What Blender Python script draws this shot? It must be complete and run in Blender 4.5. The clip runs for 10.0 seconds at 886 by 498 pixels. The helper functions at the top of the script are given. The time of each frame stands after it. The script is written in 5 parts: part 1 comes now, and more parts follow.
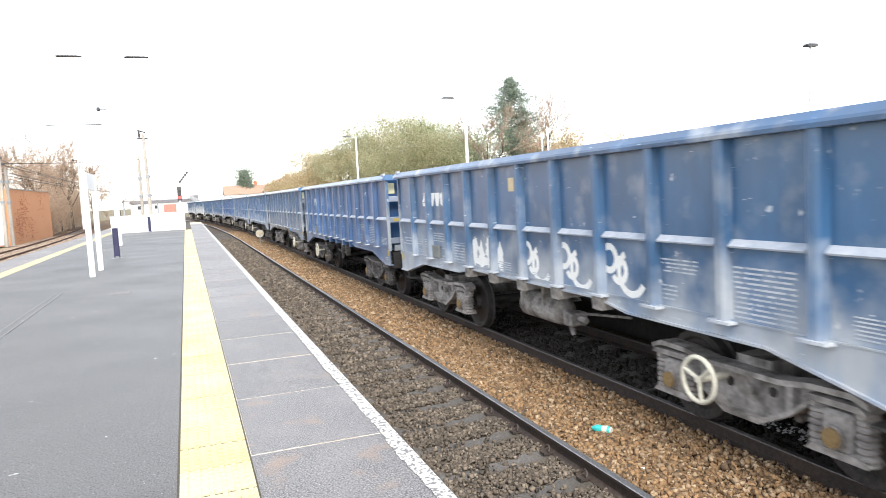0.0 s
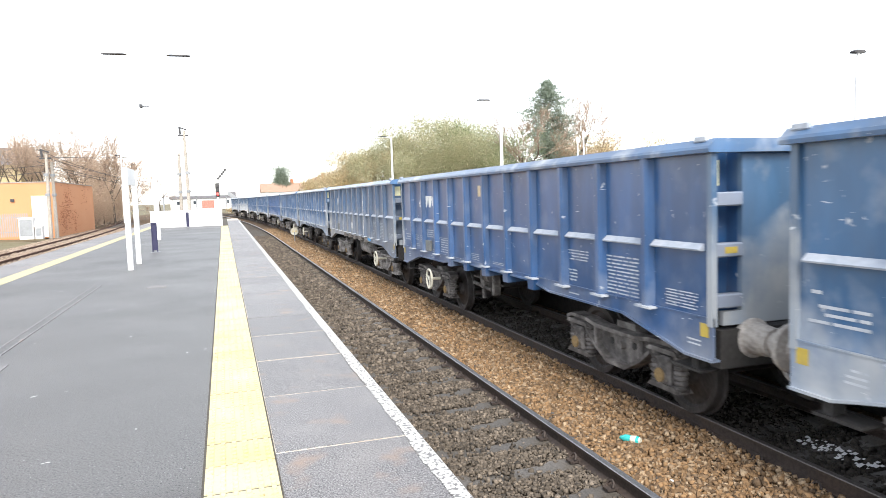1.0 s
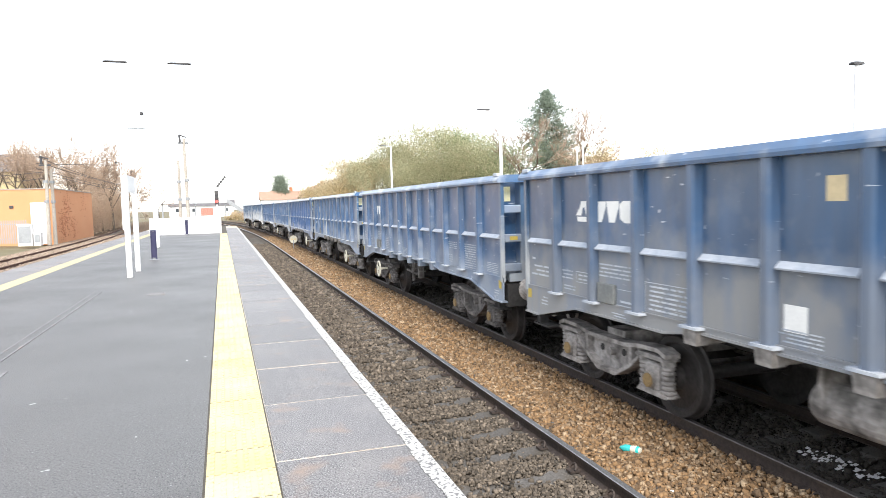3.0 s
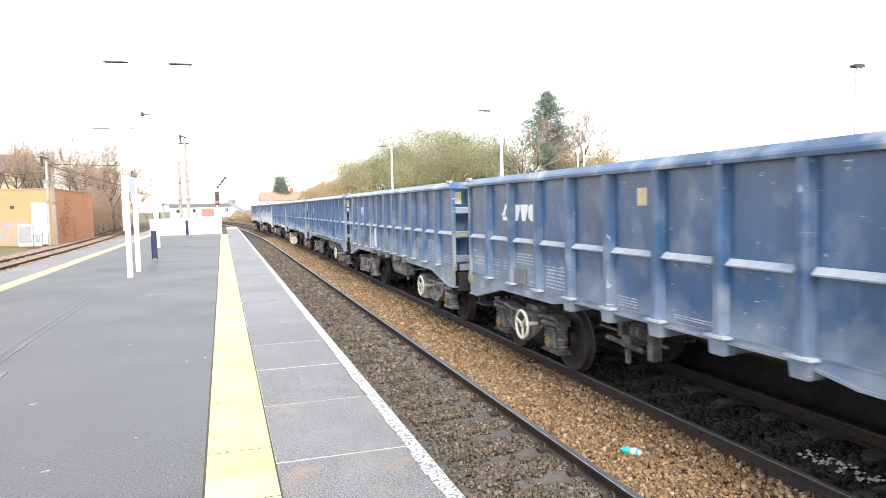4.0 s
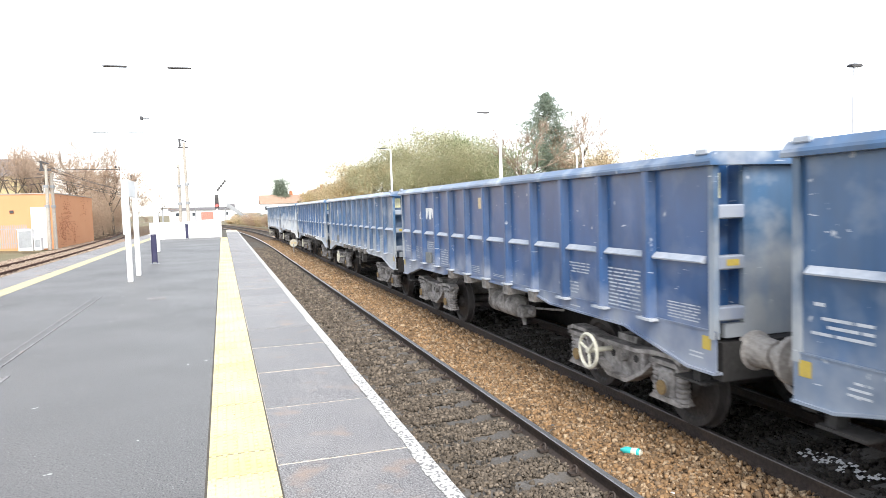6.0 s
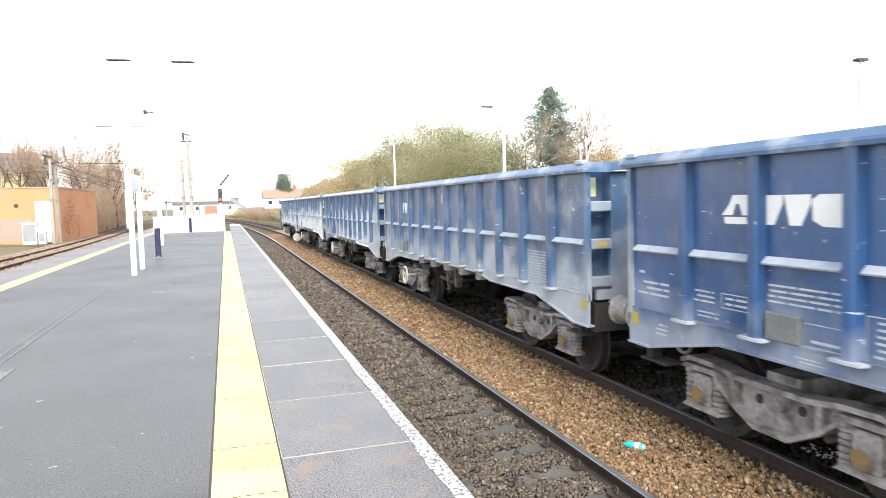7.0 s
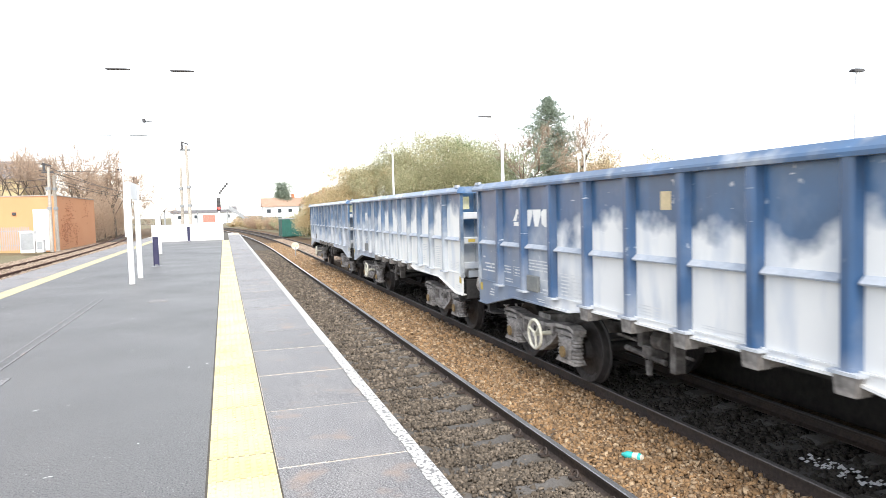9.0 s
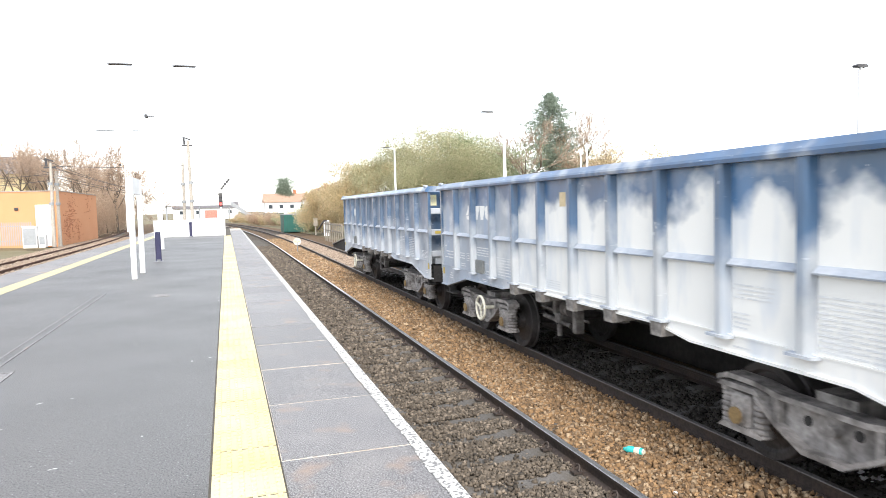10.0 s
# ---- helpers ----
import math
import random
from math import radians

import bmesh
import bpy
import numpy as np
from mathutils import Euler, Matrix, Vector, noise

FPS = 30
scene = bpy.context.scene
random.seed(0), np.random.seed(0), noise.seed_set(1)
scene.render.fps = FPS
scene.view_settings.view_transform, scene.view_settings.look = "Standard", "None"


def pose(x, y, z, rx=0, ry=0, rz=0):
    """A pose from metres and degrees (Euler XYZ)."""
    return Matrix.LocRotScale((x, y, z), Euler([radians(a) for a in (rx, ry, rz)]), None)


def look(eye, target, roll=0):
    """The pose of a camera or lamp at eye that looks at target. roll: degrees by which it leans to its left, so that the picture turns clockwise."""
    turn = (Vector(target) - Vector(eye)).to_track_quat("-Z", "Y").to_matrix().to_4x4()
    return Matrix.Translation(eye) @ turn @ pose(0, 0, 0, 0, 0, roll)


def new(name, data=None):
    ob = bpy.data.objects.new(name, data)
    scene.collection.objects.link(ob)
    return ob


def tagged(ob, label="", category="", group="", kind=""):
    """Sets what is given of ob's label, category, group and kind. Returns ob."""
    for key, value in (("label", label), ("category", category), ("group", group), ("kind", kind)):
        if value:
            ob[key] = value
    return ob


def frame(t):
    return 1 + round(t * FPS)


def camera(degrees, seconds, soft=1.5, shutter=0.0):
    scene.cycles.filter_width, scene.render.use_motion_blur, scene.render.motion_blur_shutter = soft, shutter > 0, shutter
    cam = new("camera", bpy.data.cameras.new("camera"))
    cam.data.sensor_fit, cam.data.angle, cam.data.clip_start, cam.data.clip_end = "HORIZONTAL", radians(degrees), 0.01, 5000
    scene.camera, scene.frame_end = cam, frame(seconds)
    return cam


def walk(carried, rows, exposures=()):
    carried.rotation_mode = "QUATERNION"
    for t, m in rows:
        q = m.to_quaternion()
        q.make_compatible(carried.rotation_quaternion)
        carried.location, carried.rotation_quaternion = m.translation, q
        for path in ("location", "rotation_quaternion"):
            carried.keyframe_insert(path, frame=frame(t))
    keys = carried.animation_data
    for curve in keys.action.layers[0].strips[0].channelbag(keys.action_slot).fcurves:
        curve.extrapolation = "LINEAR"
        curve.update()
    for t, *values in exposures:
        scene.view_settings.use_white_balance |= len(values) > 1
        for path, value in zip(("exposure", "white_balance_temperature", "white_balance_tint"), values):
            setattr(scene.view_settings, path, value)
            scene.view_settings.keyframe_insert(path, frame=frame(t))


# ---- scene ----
# the hand-held camera: seconds, place, turn
cam = camera(65.3, 10.0, 0.5, 0.14)
PATH = [
    (0.0, 0.153, -4.18, 1.544, 85.213, 3.044, -20.443),
    (0.5, 0.132, -4.153, 1.555, 84.855, 1.528, -17.675),
    (1.0, 0.185, -4.164, 1.553, 85.46, 1.839, -17.614),
    (1.5, 0.17, -4.164, 1.554, 85.354, 1.811, -17.445),
    (2.0, 0.166, -4.166, 1.552, 85.775, 1.891, -17.771),
    (2.5, 0.164, -4.165, 1.554, 86.079, 1.708, -17.79),
    (4.0, 0.161, -4.163, 1.558, 86.275, 1.399, -17.674),
    (4.5, 0.158, -4.169, 1.559, 86.419, 1.603, -18.021),
    (5.0, 0.158, -4.171, 1.557, 86.432, 2.076, -18.122),
    (6.5, 0.155, -4.187, 1.558, 86.325, 1.641, -17.546),
    (7.0, 0.153, -4.179, 1.555, 85.987, 1.68, -17.447),
    (7.5, 0.157, -4.184, 1.556, 86.351, 2.049, -17.345),
    (8.0, 0.152, -4.185, 1.555, 86.515, 1.869, -17.335),
    (8.5, 0.154, -4.189, 1.558, 86.675, 1.735, -17.169),
    (9.0, 0.159, -4.182, 1.559, 86.72, 1.591, -17.57),
    (9.5, 0.153, -4.183, 1.556, 86.477, 1.483, -17.548),
    (10.0, 0.148, -4.187, 1.546, 86.396, 1.507, -17.429),
]
walk(cam, [(r[0], pose(*r[1:])) for r in PATH], ((0.0, 1.5), (10.0, 1.5)))

# ---- world and light ----
world = bpy.data.worlds.new("world")
scene.world = world
world.use_nodes = True
wn, wl = world.node_tree.nodes, world.node_tree.links
sky = wn.new("ShaderNodeTexSky")
sky.sky_type, sky.sun_disc = "NISHITA", False
sky.sun_elevation, sky.sun_rotation = radians(45), radians(185)
sky.air_density, sky.dust_density, sky.ozone_density = 1.0, 0.6, 1.0
hsv = wn.new("ShaderNodeHueSaturation")
hsv.inputs["Saturation"].default_value = 0.3
wl.new(sky.outputs[0], hsv.inputs["Color"])
wl.new(hsv.outputs[0], wn["Background"].inputs[0])
wn["Background"].inputs[1].default_value = 0.15
sun = new("sun", bpy.data.lights.new("sun", "SUN"))
sun.data.energy, sun.data.angle, sun.data.color = 1.8, radians(35), (1.0, 0.95, 0.88)
sun.matrix_world = look((-3, -31, 36), (0, 5, 0))

# ---- fixed numbers: metres, z = 0 is the platform ----
ZR = -0.95                      # rail top
T1, T2, TL = 2.652, 5.75, -10.75  # track centres
BODY, PITCH, START = 11.45, 12.36, -1.462
HUB, AXLE = 1.98, 0.935         # bogie centre from the wagon end, half wheelbase
RAIL2 = 0.03                    # the goods line lies a little higher
TREAD = 0.46


def gone(t):
    """How far the train has run: it is gaining speed slightly."""
    return 9.8045 * t + 0.0127 * t * t


def bend(y):
    """Sideways shift of the line where it curves away."""
    return -max(0.0, y - 42.0) ** 2 / 1600.0


# ---- materials ----
def node_mat(name, rough=0.7, metal=0.0):
    m = bpy.data.materials.new(name)
    m.use_nodes = True
    b = m.node_tree.nodes["Principled BSDF"]
    b.inputs["Roughness"].default_value, b.inputs["Metallic"].default_value = rough, metal
    return m, m.node_tree.nodes, m.node_tree.links, b


def noise_fac(n, l, scale, lo, hi, detail=5, vec=None):
    t = n.new("ShaderNodeTexNoise")
    t.inputs["Scale"].default_value, t.inputs["Detail"].default_value = scale, detail
    if vec is not None:
        l.new(vec, t.inputs["Vector"])
    r = n.new("ShaderNodeMapRange")
    r.inputs[1].default_value, r.inputs[2].default_value = lo, hi
    l.new(t.outputs["Fac"], r.inputs[0])
    return r.outputs[0]


def mixed(n, l, fac, a, b, mode="MIX"):
    m = n.new("ShaderNodeMix")
    m.data_type, m.blend_type = "RGBA", mode
    if isinstance(fac, float):
        m.inputs[0].default_value = fac
    else:
        l.new(fac, m.inputs[0])
    for i, v in ((6, a), (7, b)):
        if isinstance(v, tuple):
            m.inputs[i].default_value = (*v, 1)
        else:
            l.new(v, m.inputs[i])
    return m.outputs[2]


def bumped(n, l, b, height, strength=0.3, distance=0.01):
    k = n.new("ShaderNodeBump")
    k.inputs["Strength"].default_value, k.inputs["Distance"].default_value = strength, distance
    l.new(height, k.inputs["Height"])
    l.new(k.outputs[0], b.inputs["Normal"])


def coords(n, kind="Object"):
    return n.new("ShaderNodeTexCoord").outputs[kind]


def worn(name, base, stain, grain=60.0, patch=1.2, rough=0.7, metal=0.0, amount=0.6, bump=0.25, island=0.0, per_object=0.0, contrast=1.0):
    """A surface with stains at one scale and grain at another."""
    m, n, l, b = node_mat(name, rough, metal)
    v = coords(n)
    f1 = noise_fac(n, l, patch, 0.42, 0.72, 6, v)
    f2 = noise_fac(n, l, grain, 0.3, 0.75, 3, v)
    k = n.new("ShaderNodeMath")
    k.operation = "MULTIPLY"
    k.inputs[1].default_value = amount
    l.new(f1, k.inputs[0])
    c = mixed(n, l, k.outputs[0], base, stain)
    g = n.new("ShaderNodeMix")
    g.data_type = "FLOAT"
    g.inputs[2].default_value, g.inputs[3].default_value = 1 - 0.3 * contrast, 1 + 0.25 * contrast
    l.new(f2, g.inputs[0])
    x = n.new("ShaderNodeVectorMath")
    x.operation = "SCALE"
    l.new(c, x.inputs[0])
    l.new(g.outputs[0], x.inputs["Scale"])
    out = x.outputs[0]
    for share, node, sock in ((island, "ShaderNodeNewGeometry", "Random Per Island"), (per_object, "ShaderNodeObjectInfo", "Random")):
        if share:
            r = n.new("ShaderNodeMapRange")
            r.inputs[3].default_value, r.inputs[4].default_value = 1 - share, 1 + share
            l.new(n.new(node).outputs[sock], r.inputs[0])
            y = n.new("ShaderNodeVectorMath")
            y.operation = "SCALE"
            l.new(out, y.inputs[0])
            l.new(r.outputs[0], y.inputs["Scale"])
            out = y.outputs[0]
    l.new(out, b.inputs["Base Color"])
    if bump:
        bumped(n, l, b, f2, bump, 0.004)
    return m


def asphalt_mat():
    m, n, l, b = node_mat("asphalt", 0.62)
    v = coords(n)
    big = noise_fac(n, l, 0.7, 0.3, 0.75, 8, v)
    fine = noise_fac(n, l, 95, 0.38, 0.64, 2, v)
    c = mixed(n, l, big, (0.066, 0.066, 0.067), (0.118, 0.117, 0.116))
    c = mixed(n, l, fine, c, (0.17, 0.169, 0.168))
    c = mixed(n, l, noise_fac(n, l, 0.25, 0.5, 0.62, 4, v), c, (0.098, 0.097, 0.097))
    c = mixed(n, l, noise_fac(n, l, 72, 0.56, 0.64, 3, v), c, (0.036, 0.036, 0.037))
    c = mixed(n, l, noise_fac(n, l, 62, 0.69, 0.72, 2, v), c, (0.42, 0.42, 0.41))
    c = mixed(n, l, noise_fac(n, l, 9, 0.735, 0.75, 2, v), c, (0.5, 0.5, 0.48))
    l.new(c, b.inputs["Base Color"])
    r = n.new("ShaderNodeMapRange")
    r.inputs[3].default_value, r.inputs[4].default_value = 0.45, 0.55
    l.new(noise_fac(n, l, 0.6, 0.3, 0.7, 7, v), r.inputs[0])
    l.new(r.outputs[0], b.inputs["Roughness"])
    bumped(n, l, b, fine, 0.7, 0.003)
    return m


def paint_mat(name, blue, dust, level, strength, soil, cloud=0.25, ragged=2.0, along=(), edge=0.35):
    """Wagon paint with pale dust settled on the lower side: level is the height it reaches, strength how thick it lies."""
    m, n, l, b = node_mat(name, 0.5)
    b.inputs["Specular IOR Level"].default_value = 0.6
    b.inputs["Sheen Weight"].default_value, b.inputs["Sheen Roughness"].default_value = 0.06 + 0.15 * soil, 0.4
    b.inputs["Coat Weight"].default_value, b.inputs["Coat Roughness"].default_value = 0.3, 0.3
    v = coords(n)
    sep = n.new("ShaderNodeSeparateXYZ")
    l.new(v, sep.inputs[0])
    off = n.new("ShaderNodeVectorMath")
    off.operation = "ADD"
    l.new(v, off.inputs[0])
    cx = n.new("ShaderNodeCombineXYZ")
    k0 = n.new("ShaderNodeMath")
    k0.operation = "MULTIPLY"
    k0.inputs[1].default_value = 37.0
    l.new(n.new("ShaderNodeObjectInfo").outputs["Random"], k0.inputs[0])
    l.new(k0.outputs[0], cx.inputs[1])
    l.new(cx.outputs[0], off.inputs[1])
    w = off.outputs[0]
    patches = noise_fac(n, l, 1.6, 0.0, 1.0, 7, w)
    stretch = n.new("ShaderNodeMapping")
    stretch.inputs["Scale"].default_value = (6, 6, 0.7)
    l.new(w, stretch.inputs[0])
    streaks = noise_fac(n, l, 1.0, 0.35, 0.75, 5, stretch.outputs[0])
    h = n.new("ShaderNodeMapRange")          # one at the foot, nothing above the level
    h.inputs[1].default_value, h.inputs[2].default_value = level + edge, level - edge
    h.inputs[3].default_value, h.inputs[4].default_value = 0.0, 1.0
    wob = n.new("ShaderNodeMath")
    wob.operation = "MULTIPLY_ADD"
    wob.inputs[1].default_value, wob.inputs[2].default_value = -ragged, ragged * 0.5
    l.new(patches, wob.inputs[0])
    add = n.new("ShaderNodeMath")
    l.new(sep.outputs[2], add.inputs[0])
    l.new(wob.outputs[0], add.inputs[1])
    l.new(add.outputs[0], h.inputs[0])
    mul = n.new("ShaderNodeMath")
    mul.operation = "MULTIPLY"
    mul.inputs[1].default_value = strength
    l.new(h.outputs[0], mul.inputs[0])
    for y0, y1, share in along:        # the dust changes from one place along the wagon to another
        lim = n.new("ShaderNodeMapRange")
        lim.interpolation_type = "SMOOTHSTEP"
        lim.inputs[1].default_value, lim.inputs[2].default_value = y0, y1
        lim.inputs[3].default_value, lim.inputs[4].default_value = 1.0, share
        sway = n.new("ShaderNodeMath")
        sway.operation = "MULTIPLY_ADD"
        sway.inputs[1].default_value = 3.0
        l.new(patches, sway.inputs[0])
        l.new(sep.outputs[1], sway.inputs[2])
        l.new(sway.outputs[0], lim.inputs[0])
        less = n.new("ShaderNodeMath")
        less.operation = "MULTIPLY"
        l.new(mul.outputs[0], less.inputs[0])
        l.new(lim.outputs[0], less.inputs[1])
        mul = less
    c = mixed(n, l, noise_fac(n, l, 0.9, 0.35, 0.7, 6, w), blue, tuple(x * 1.5 + 0.006 for x in blue))
    sk = n.new("ShaderNodeMath")
    sk.operation = "MULTIPLY"
    sk.inputs[1].default_value = soil
    l.new(streaks, sk.inputs[0])
    c = mixed(n, l, sk.outputs[0], c, (0.10, 0.12, 0.16))
    c = mixed(n, l, noise_fac(n, l, 7.0, 0.69, 0.74, 6, w), c, (0.42, 0.45, 0.5))
    cl = n.new("ShaderNodeMath")
    cl.operation = "MULTIPLY"
    cl.inputs[1].default_value = cloud
    l.new(noise_fac(n, l, 2.3, 0.52, 0.78, 8, w), cl.inputs[0])
    c = mixed(n, l, cl.outputs[0], c, dust)
    scr = n.new("ShaderNodeMapping")
    scr.inputs["Scale"].default_value = (1, 2.2, 11)
    l.new(w, scr.inputs[0])
    c = mixed(n, l, noise_fac(n, l, 2.6, 0.715, 0.74, 4, scr.outputs[0]), c, (0.5, 0.54, 0.6))
    c = mixed(n, l, mul.outputs[0], c, dust)
    wash = n.new("ShaderNodeMapping")
    wash.inputs["Scale"].default_value = (3, 3, 0.8)
    l.new(w, wash.inputs[0])
    run = n.new("ShaderNodeMath")
    run.operation = "MULTIPLY"
    run.inputs[1].default_value = 0.3
    l.new(noise_fac(n, l, 1.1, 0.5, 0.72, 9, wash.outputs[0]), run.inputs[0])
    c = mixed(n, l, run.outputs[0], c, tuple(x * 2.4 + 0.018 for x in blue))
    l.new(c, b.inputs["Base Color"])
    r = n.new("ShaderNodeMapRange")
    r.inputs[3].default_value, r.inputs[4].default_value = 0.36, 0.85
    l.new(mul.outputs[0], r.inputs[0])
    l.new(r.outputs[0], b.inputs["Roughness"])
    bumped(n, l, b, patches, 0.15, 0.01)
    return m


def slab_mat():
    m, n, l, b = node_mat("coping_slab", 0.5)
    v = n.new("ShaderNodeNewGeometry").outputs["Position"]
    speck = noise_fac(n, l, 100, 0.38, 0.64, 2, v)
    c = mixed(n, l, speck, (0.07, 0.068, 0.071), (0.31, 0.30, 0.30))
    worn_patch = noise_fac(n, l, 1.6, 0.48, 0.95, 7, v)
    c = mixed(n, l, worn_patch, c, (0.27, 0.255, 0.245))
    c = mixed(n, l, noise_fac(n, l, 78, 0.56, 0.65, 3, v), c, (0.05, 0.049, 0.051))
    c = mixed(n, l, noise_fac(n, l, 85, 0.63, 0.68, 2, v), c, (0.48, 0.47, 0.46))
    c = mixed(n, l, noise_fac(n, l, 2.6, 0.57, 0.80, 7, v), c, (0.31, 0.22, 0.165))
    r = n.new("ShaderNodeMapRange")
    r.inputs[3].default_value, r.inputs[4].default_value = 0.88, 1.1
    l.new(n.new("ShaderNodeObjectInfo").outputs["Random"], r.inputs[0])
    y = n.new("ShaderNodeVectorMath")
    y.operation = "SCALE"
    l.new(c, y.inputs[0])
    l.new(r.outputs[0], y.inputs["Scale"])
    l.new(y.outputs[0], b.inputs["Base Color"])
    bumped(n, l, b, speck, 0.4, 0.003)
    return m


def edge_mat():
    m, n, l, b = node_mat("worn_edge_paint", 0.75)
    v = coords(n)
    f = noise_fac(n, l, 38, 0.44, 0.50, 12, v)
    c = mixed(n, l, f, (0.17, 0.168, 0.168), (0.62, 0.615, 0.59))
    l.new(c, b.inputs["Base Color"])
    bumped(n, l, b, f, 0.3, 0.003)
    return m


def tactile_mat():
    m, n, l, b = node_mat("tactile_yellow", 0.48)
    v = n.new("ShaderNodeNewGeometry").outputs["Position"]
    far = noise_fac(n, l, 1.4, 0.36, 0.62, 6, v)
    c = mixed(n, l, far, (0.545, 0.455, 0.21), (0.575, 0.51, 0.325))
    c = mixed(n, l, noise_fac(n, l, 45, 0.62, 0.72, 4, v), c, (0.36, 0.29, 0.14))
    r = n.new("ShaderNodeMapRange")
    r.inputs[3].default_value, r.inputs[4].default_value = 0.9, 1.08
    l.new(n.new("ShaderNodeObjectInfo").outputs["Random"], r.inputs[0])
    y = n.new("ShaderNodeVectorMath")
    y.operation = "SCALE"
    l.new(c, y.inputs[0])
    l.new(r.outputs[0], y.inputs["Scale"])
    l.new(y.outputs[0], b.inputs["Base Color"])
    return m


def stone_mat(name, colours):
    m, n, l, b = node_mat(name, 0.9)
    r = n.new("ShaderNodeValToRGB")
    r.color_ramp.interpolation = "LINEAR"
    while len(r.color_ramp.elements) < len(colours):
        r.color_ramp.elements.new(0.5)
    for i, c in enumerate(colours):
        r.color_ramp.elements[i].position = i / (len(colours) - 1)
        r.color_ramp.elements[i].color = (*c, 1)
    l.new(n.new("ShaderNodeNewGeometry").outputs["Random Per Island"], r.inputs[0])
    g = noise_fac(n, l, 40, 0.3, 0.75, 4, coords(n))
    c = mixed(n, l, g, r.outputs[0], (0.19, 0.15, 0.105))
    c = mixed(n, l, 0.3, r.outputs[0], c)
    l.new(c, b.inputs["Base Color"])
    return m


def bed_mat(name, a, b_, c_):
    m, n, l, b = node_mat(name, 0.95)
    v = coords(n)
    t = n.new("ShaderNodeTexVoronoi")
    t.inputs["Scale"].default_value = 19
    l.new(v, t.inputs["Vector"])
    hs = n.new("ShaderNodeSeparateColor")
    l.new(t.outputs["Color"], hs.inputs[0])
    c = mixed(n, l, hs.outputs[0], a, b_)
    c = mixed(n, l, noise_fac(n, l, 0.8, 0.4, 0.65, 4, v), c, c_)
    l.new(c, b.inputs["Base Color"])
    bumped(n, l, b, t.outputs["Distance"], 1.0, 0.03)
    return m


def leaf_mat(name, colours):
    m, n, l, b = node_mat(name, 0.75)
    r = n.new("ShaderNodeValToRGB")
    while len(r.color_ramp.elements) < len(colours):
        r.color_ramp.elements.new(0.5)
    for i, c in enumerate(colours):
        r.color_ramp.elements[i].position = i / (len(colours) - 1)
        r.color_ramp.elements[i].color = (*c, 1)
    l.new(n.new("ShaderNodeNewGeometry").outputs["Random Per Island"], r.inputs[0])
    l.new(r.outputs[0], b.inputs["Base Color"])
    thin = n.new("ShaderNodeBsdfTranslucent")
    l.new(r.outputs[0], thin.inputs[0])
    both = n.new("ShaderNodeMixShader")
    both.inputs[0].default_value = 0.55
    l.new(b.outputs[0], both.inputs[1])
    l.new(thin.outputs[0], both.inputs[2])
    l.new(both.outputs[0], n["Material Output"].inputs[0])
    return m


ASPHALT = asphalt_mat()
SLAB = slab_mat()
MORTAR = worn("mortar", (0.60, 0.55, 0.47), (0.36, 0.21, 0.12), 40, 1.6, 0.9)
EDGE = edge_mat()
YELLOW = tactile_mat()
PALE_LINE = worn("pale_yellow_line", (0.50, 0.45, 0.27), (0.32, 0.29, 0.21), 40, 1.5, 0.75, contrast=0.5)
BRICKFACE = worn("platform_wall", (0.16, 0.12, 0.10), (0.08, 0.07, 0.06), 12, 1, 0.9)
GROUT = worn("dark_grout", (0.085, 0.075, 0.058), (0.06, 0.05, 0.04), 40, 2, 0.9)
# far platform brick, darkened in colour for the shade behind the train
SHADED_BRICK = worn("shaded_brick", (0.035, 0.03, 0.027), (0.06, 0.05, 0.043), 12, 1, 0.9)
CONCRETE = worn("sleeper_concrete", (0.125, 0.118, 0.112), (0.085, 0.070, 0.052), 50, 2.5, 0.9, 0, 0.8, 0.4, 0, 0.15)
RUST = worn("rail_rust", (0.055, 0.042, 0.036), (0.10, 0.065, 0.045), 30, 2.0, 0.75, 0.2)
RUST_L = worn("rail_brown_rust", (0.085, 0.038, 0.024), (0.14, 0.065, 0.04), 30, 2.0, 0.8)
STEEL = worn("rail_head_steel", (0.60, 0.60, 0.61), (0.42, 0.42, 0.43), 60, 4, 0.3, 0.85, 0.6, 0.05)
STEEL_DIM = worn("dull_rail_head", (0.16, 0.145, 0.135), (0.1, 0.085, 0.075), 60, 4, 0.5, 0.7, 0.6, 0.05)
STONE_BROWN = stone_mat("brown_ballast", [(0.07, 0.042, 0.022), (0.25, 0.145, 0.064), (0.40, 0.24, 0.115), (0.17, 0.10, 0.047), (0.52, 0.38, 0.24), (0.12, 0.07, 0.035), (0.31, 0.185, 0.085)])
STONE_GREY = stone_mat("grey_ballast", [(0.022, 0.019, 0.016), (0.075, 0.062, 0.049), (0.165, 0.135, 0.105), (0.045, 0.037, 0.03), (0.25, 0.205, 0.16), (0.065, 0.052, 0.04), (0.12, 0.098, 0.078)])
STONE_PALE = stone_mat("pale_ballast", [(0.17, 0.12, 0.085), (0.33, 0.25, 0.185), (0.42, 0.33, 0.26), (0.26, 0.19, 0.14)])
# stones under the train: its shade is put into their colour
STONE_SHADED = stone_mat("shaded_ballast", [(0.012, 0.011, 0.0105), (0.024, 0.022, 0.02), (0.036, 0.033, 0.03)])
BED_BROWN = bed_mat("brown_ballast_bed", (0.035, 0.022, 0.013), (0.2, 0.125, 0.065), (0.10, 0.063, 0.034))
BED_GREY = bed_mat("grey_ballast_bed", (0.03, 0.025, 0.02), (0.12, 0.098, 0.076), (0.075, 0.058, 0.042))
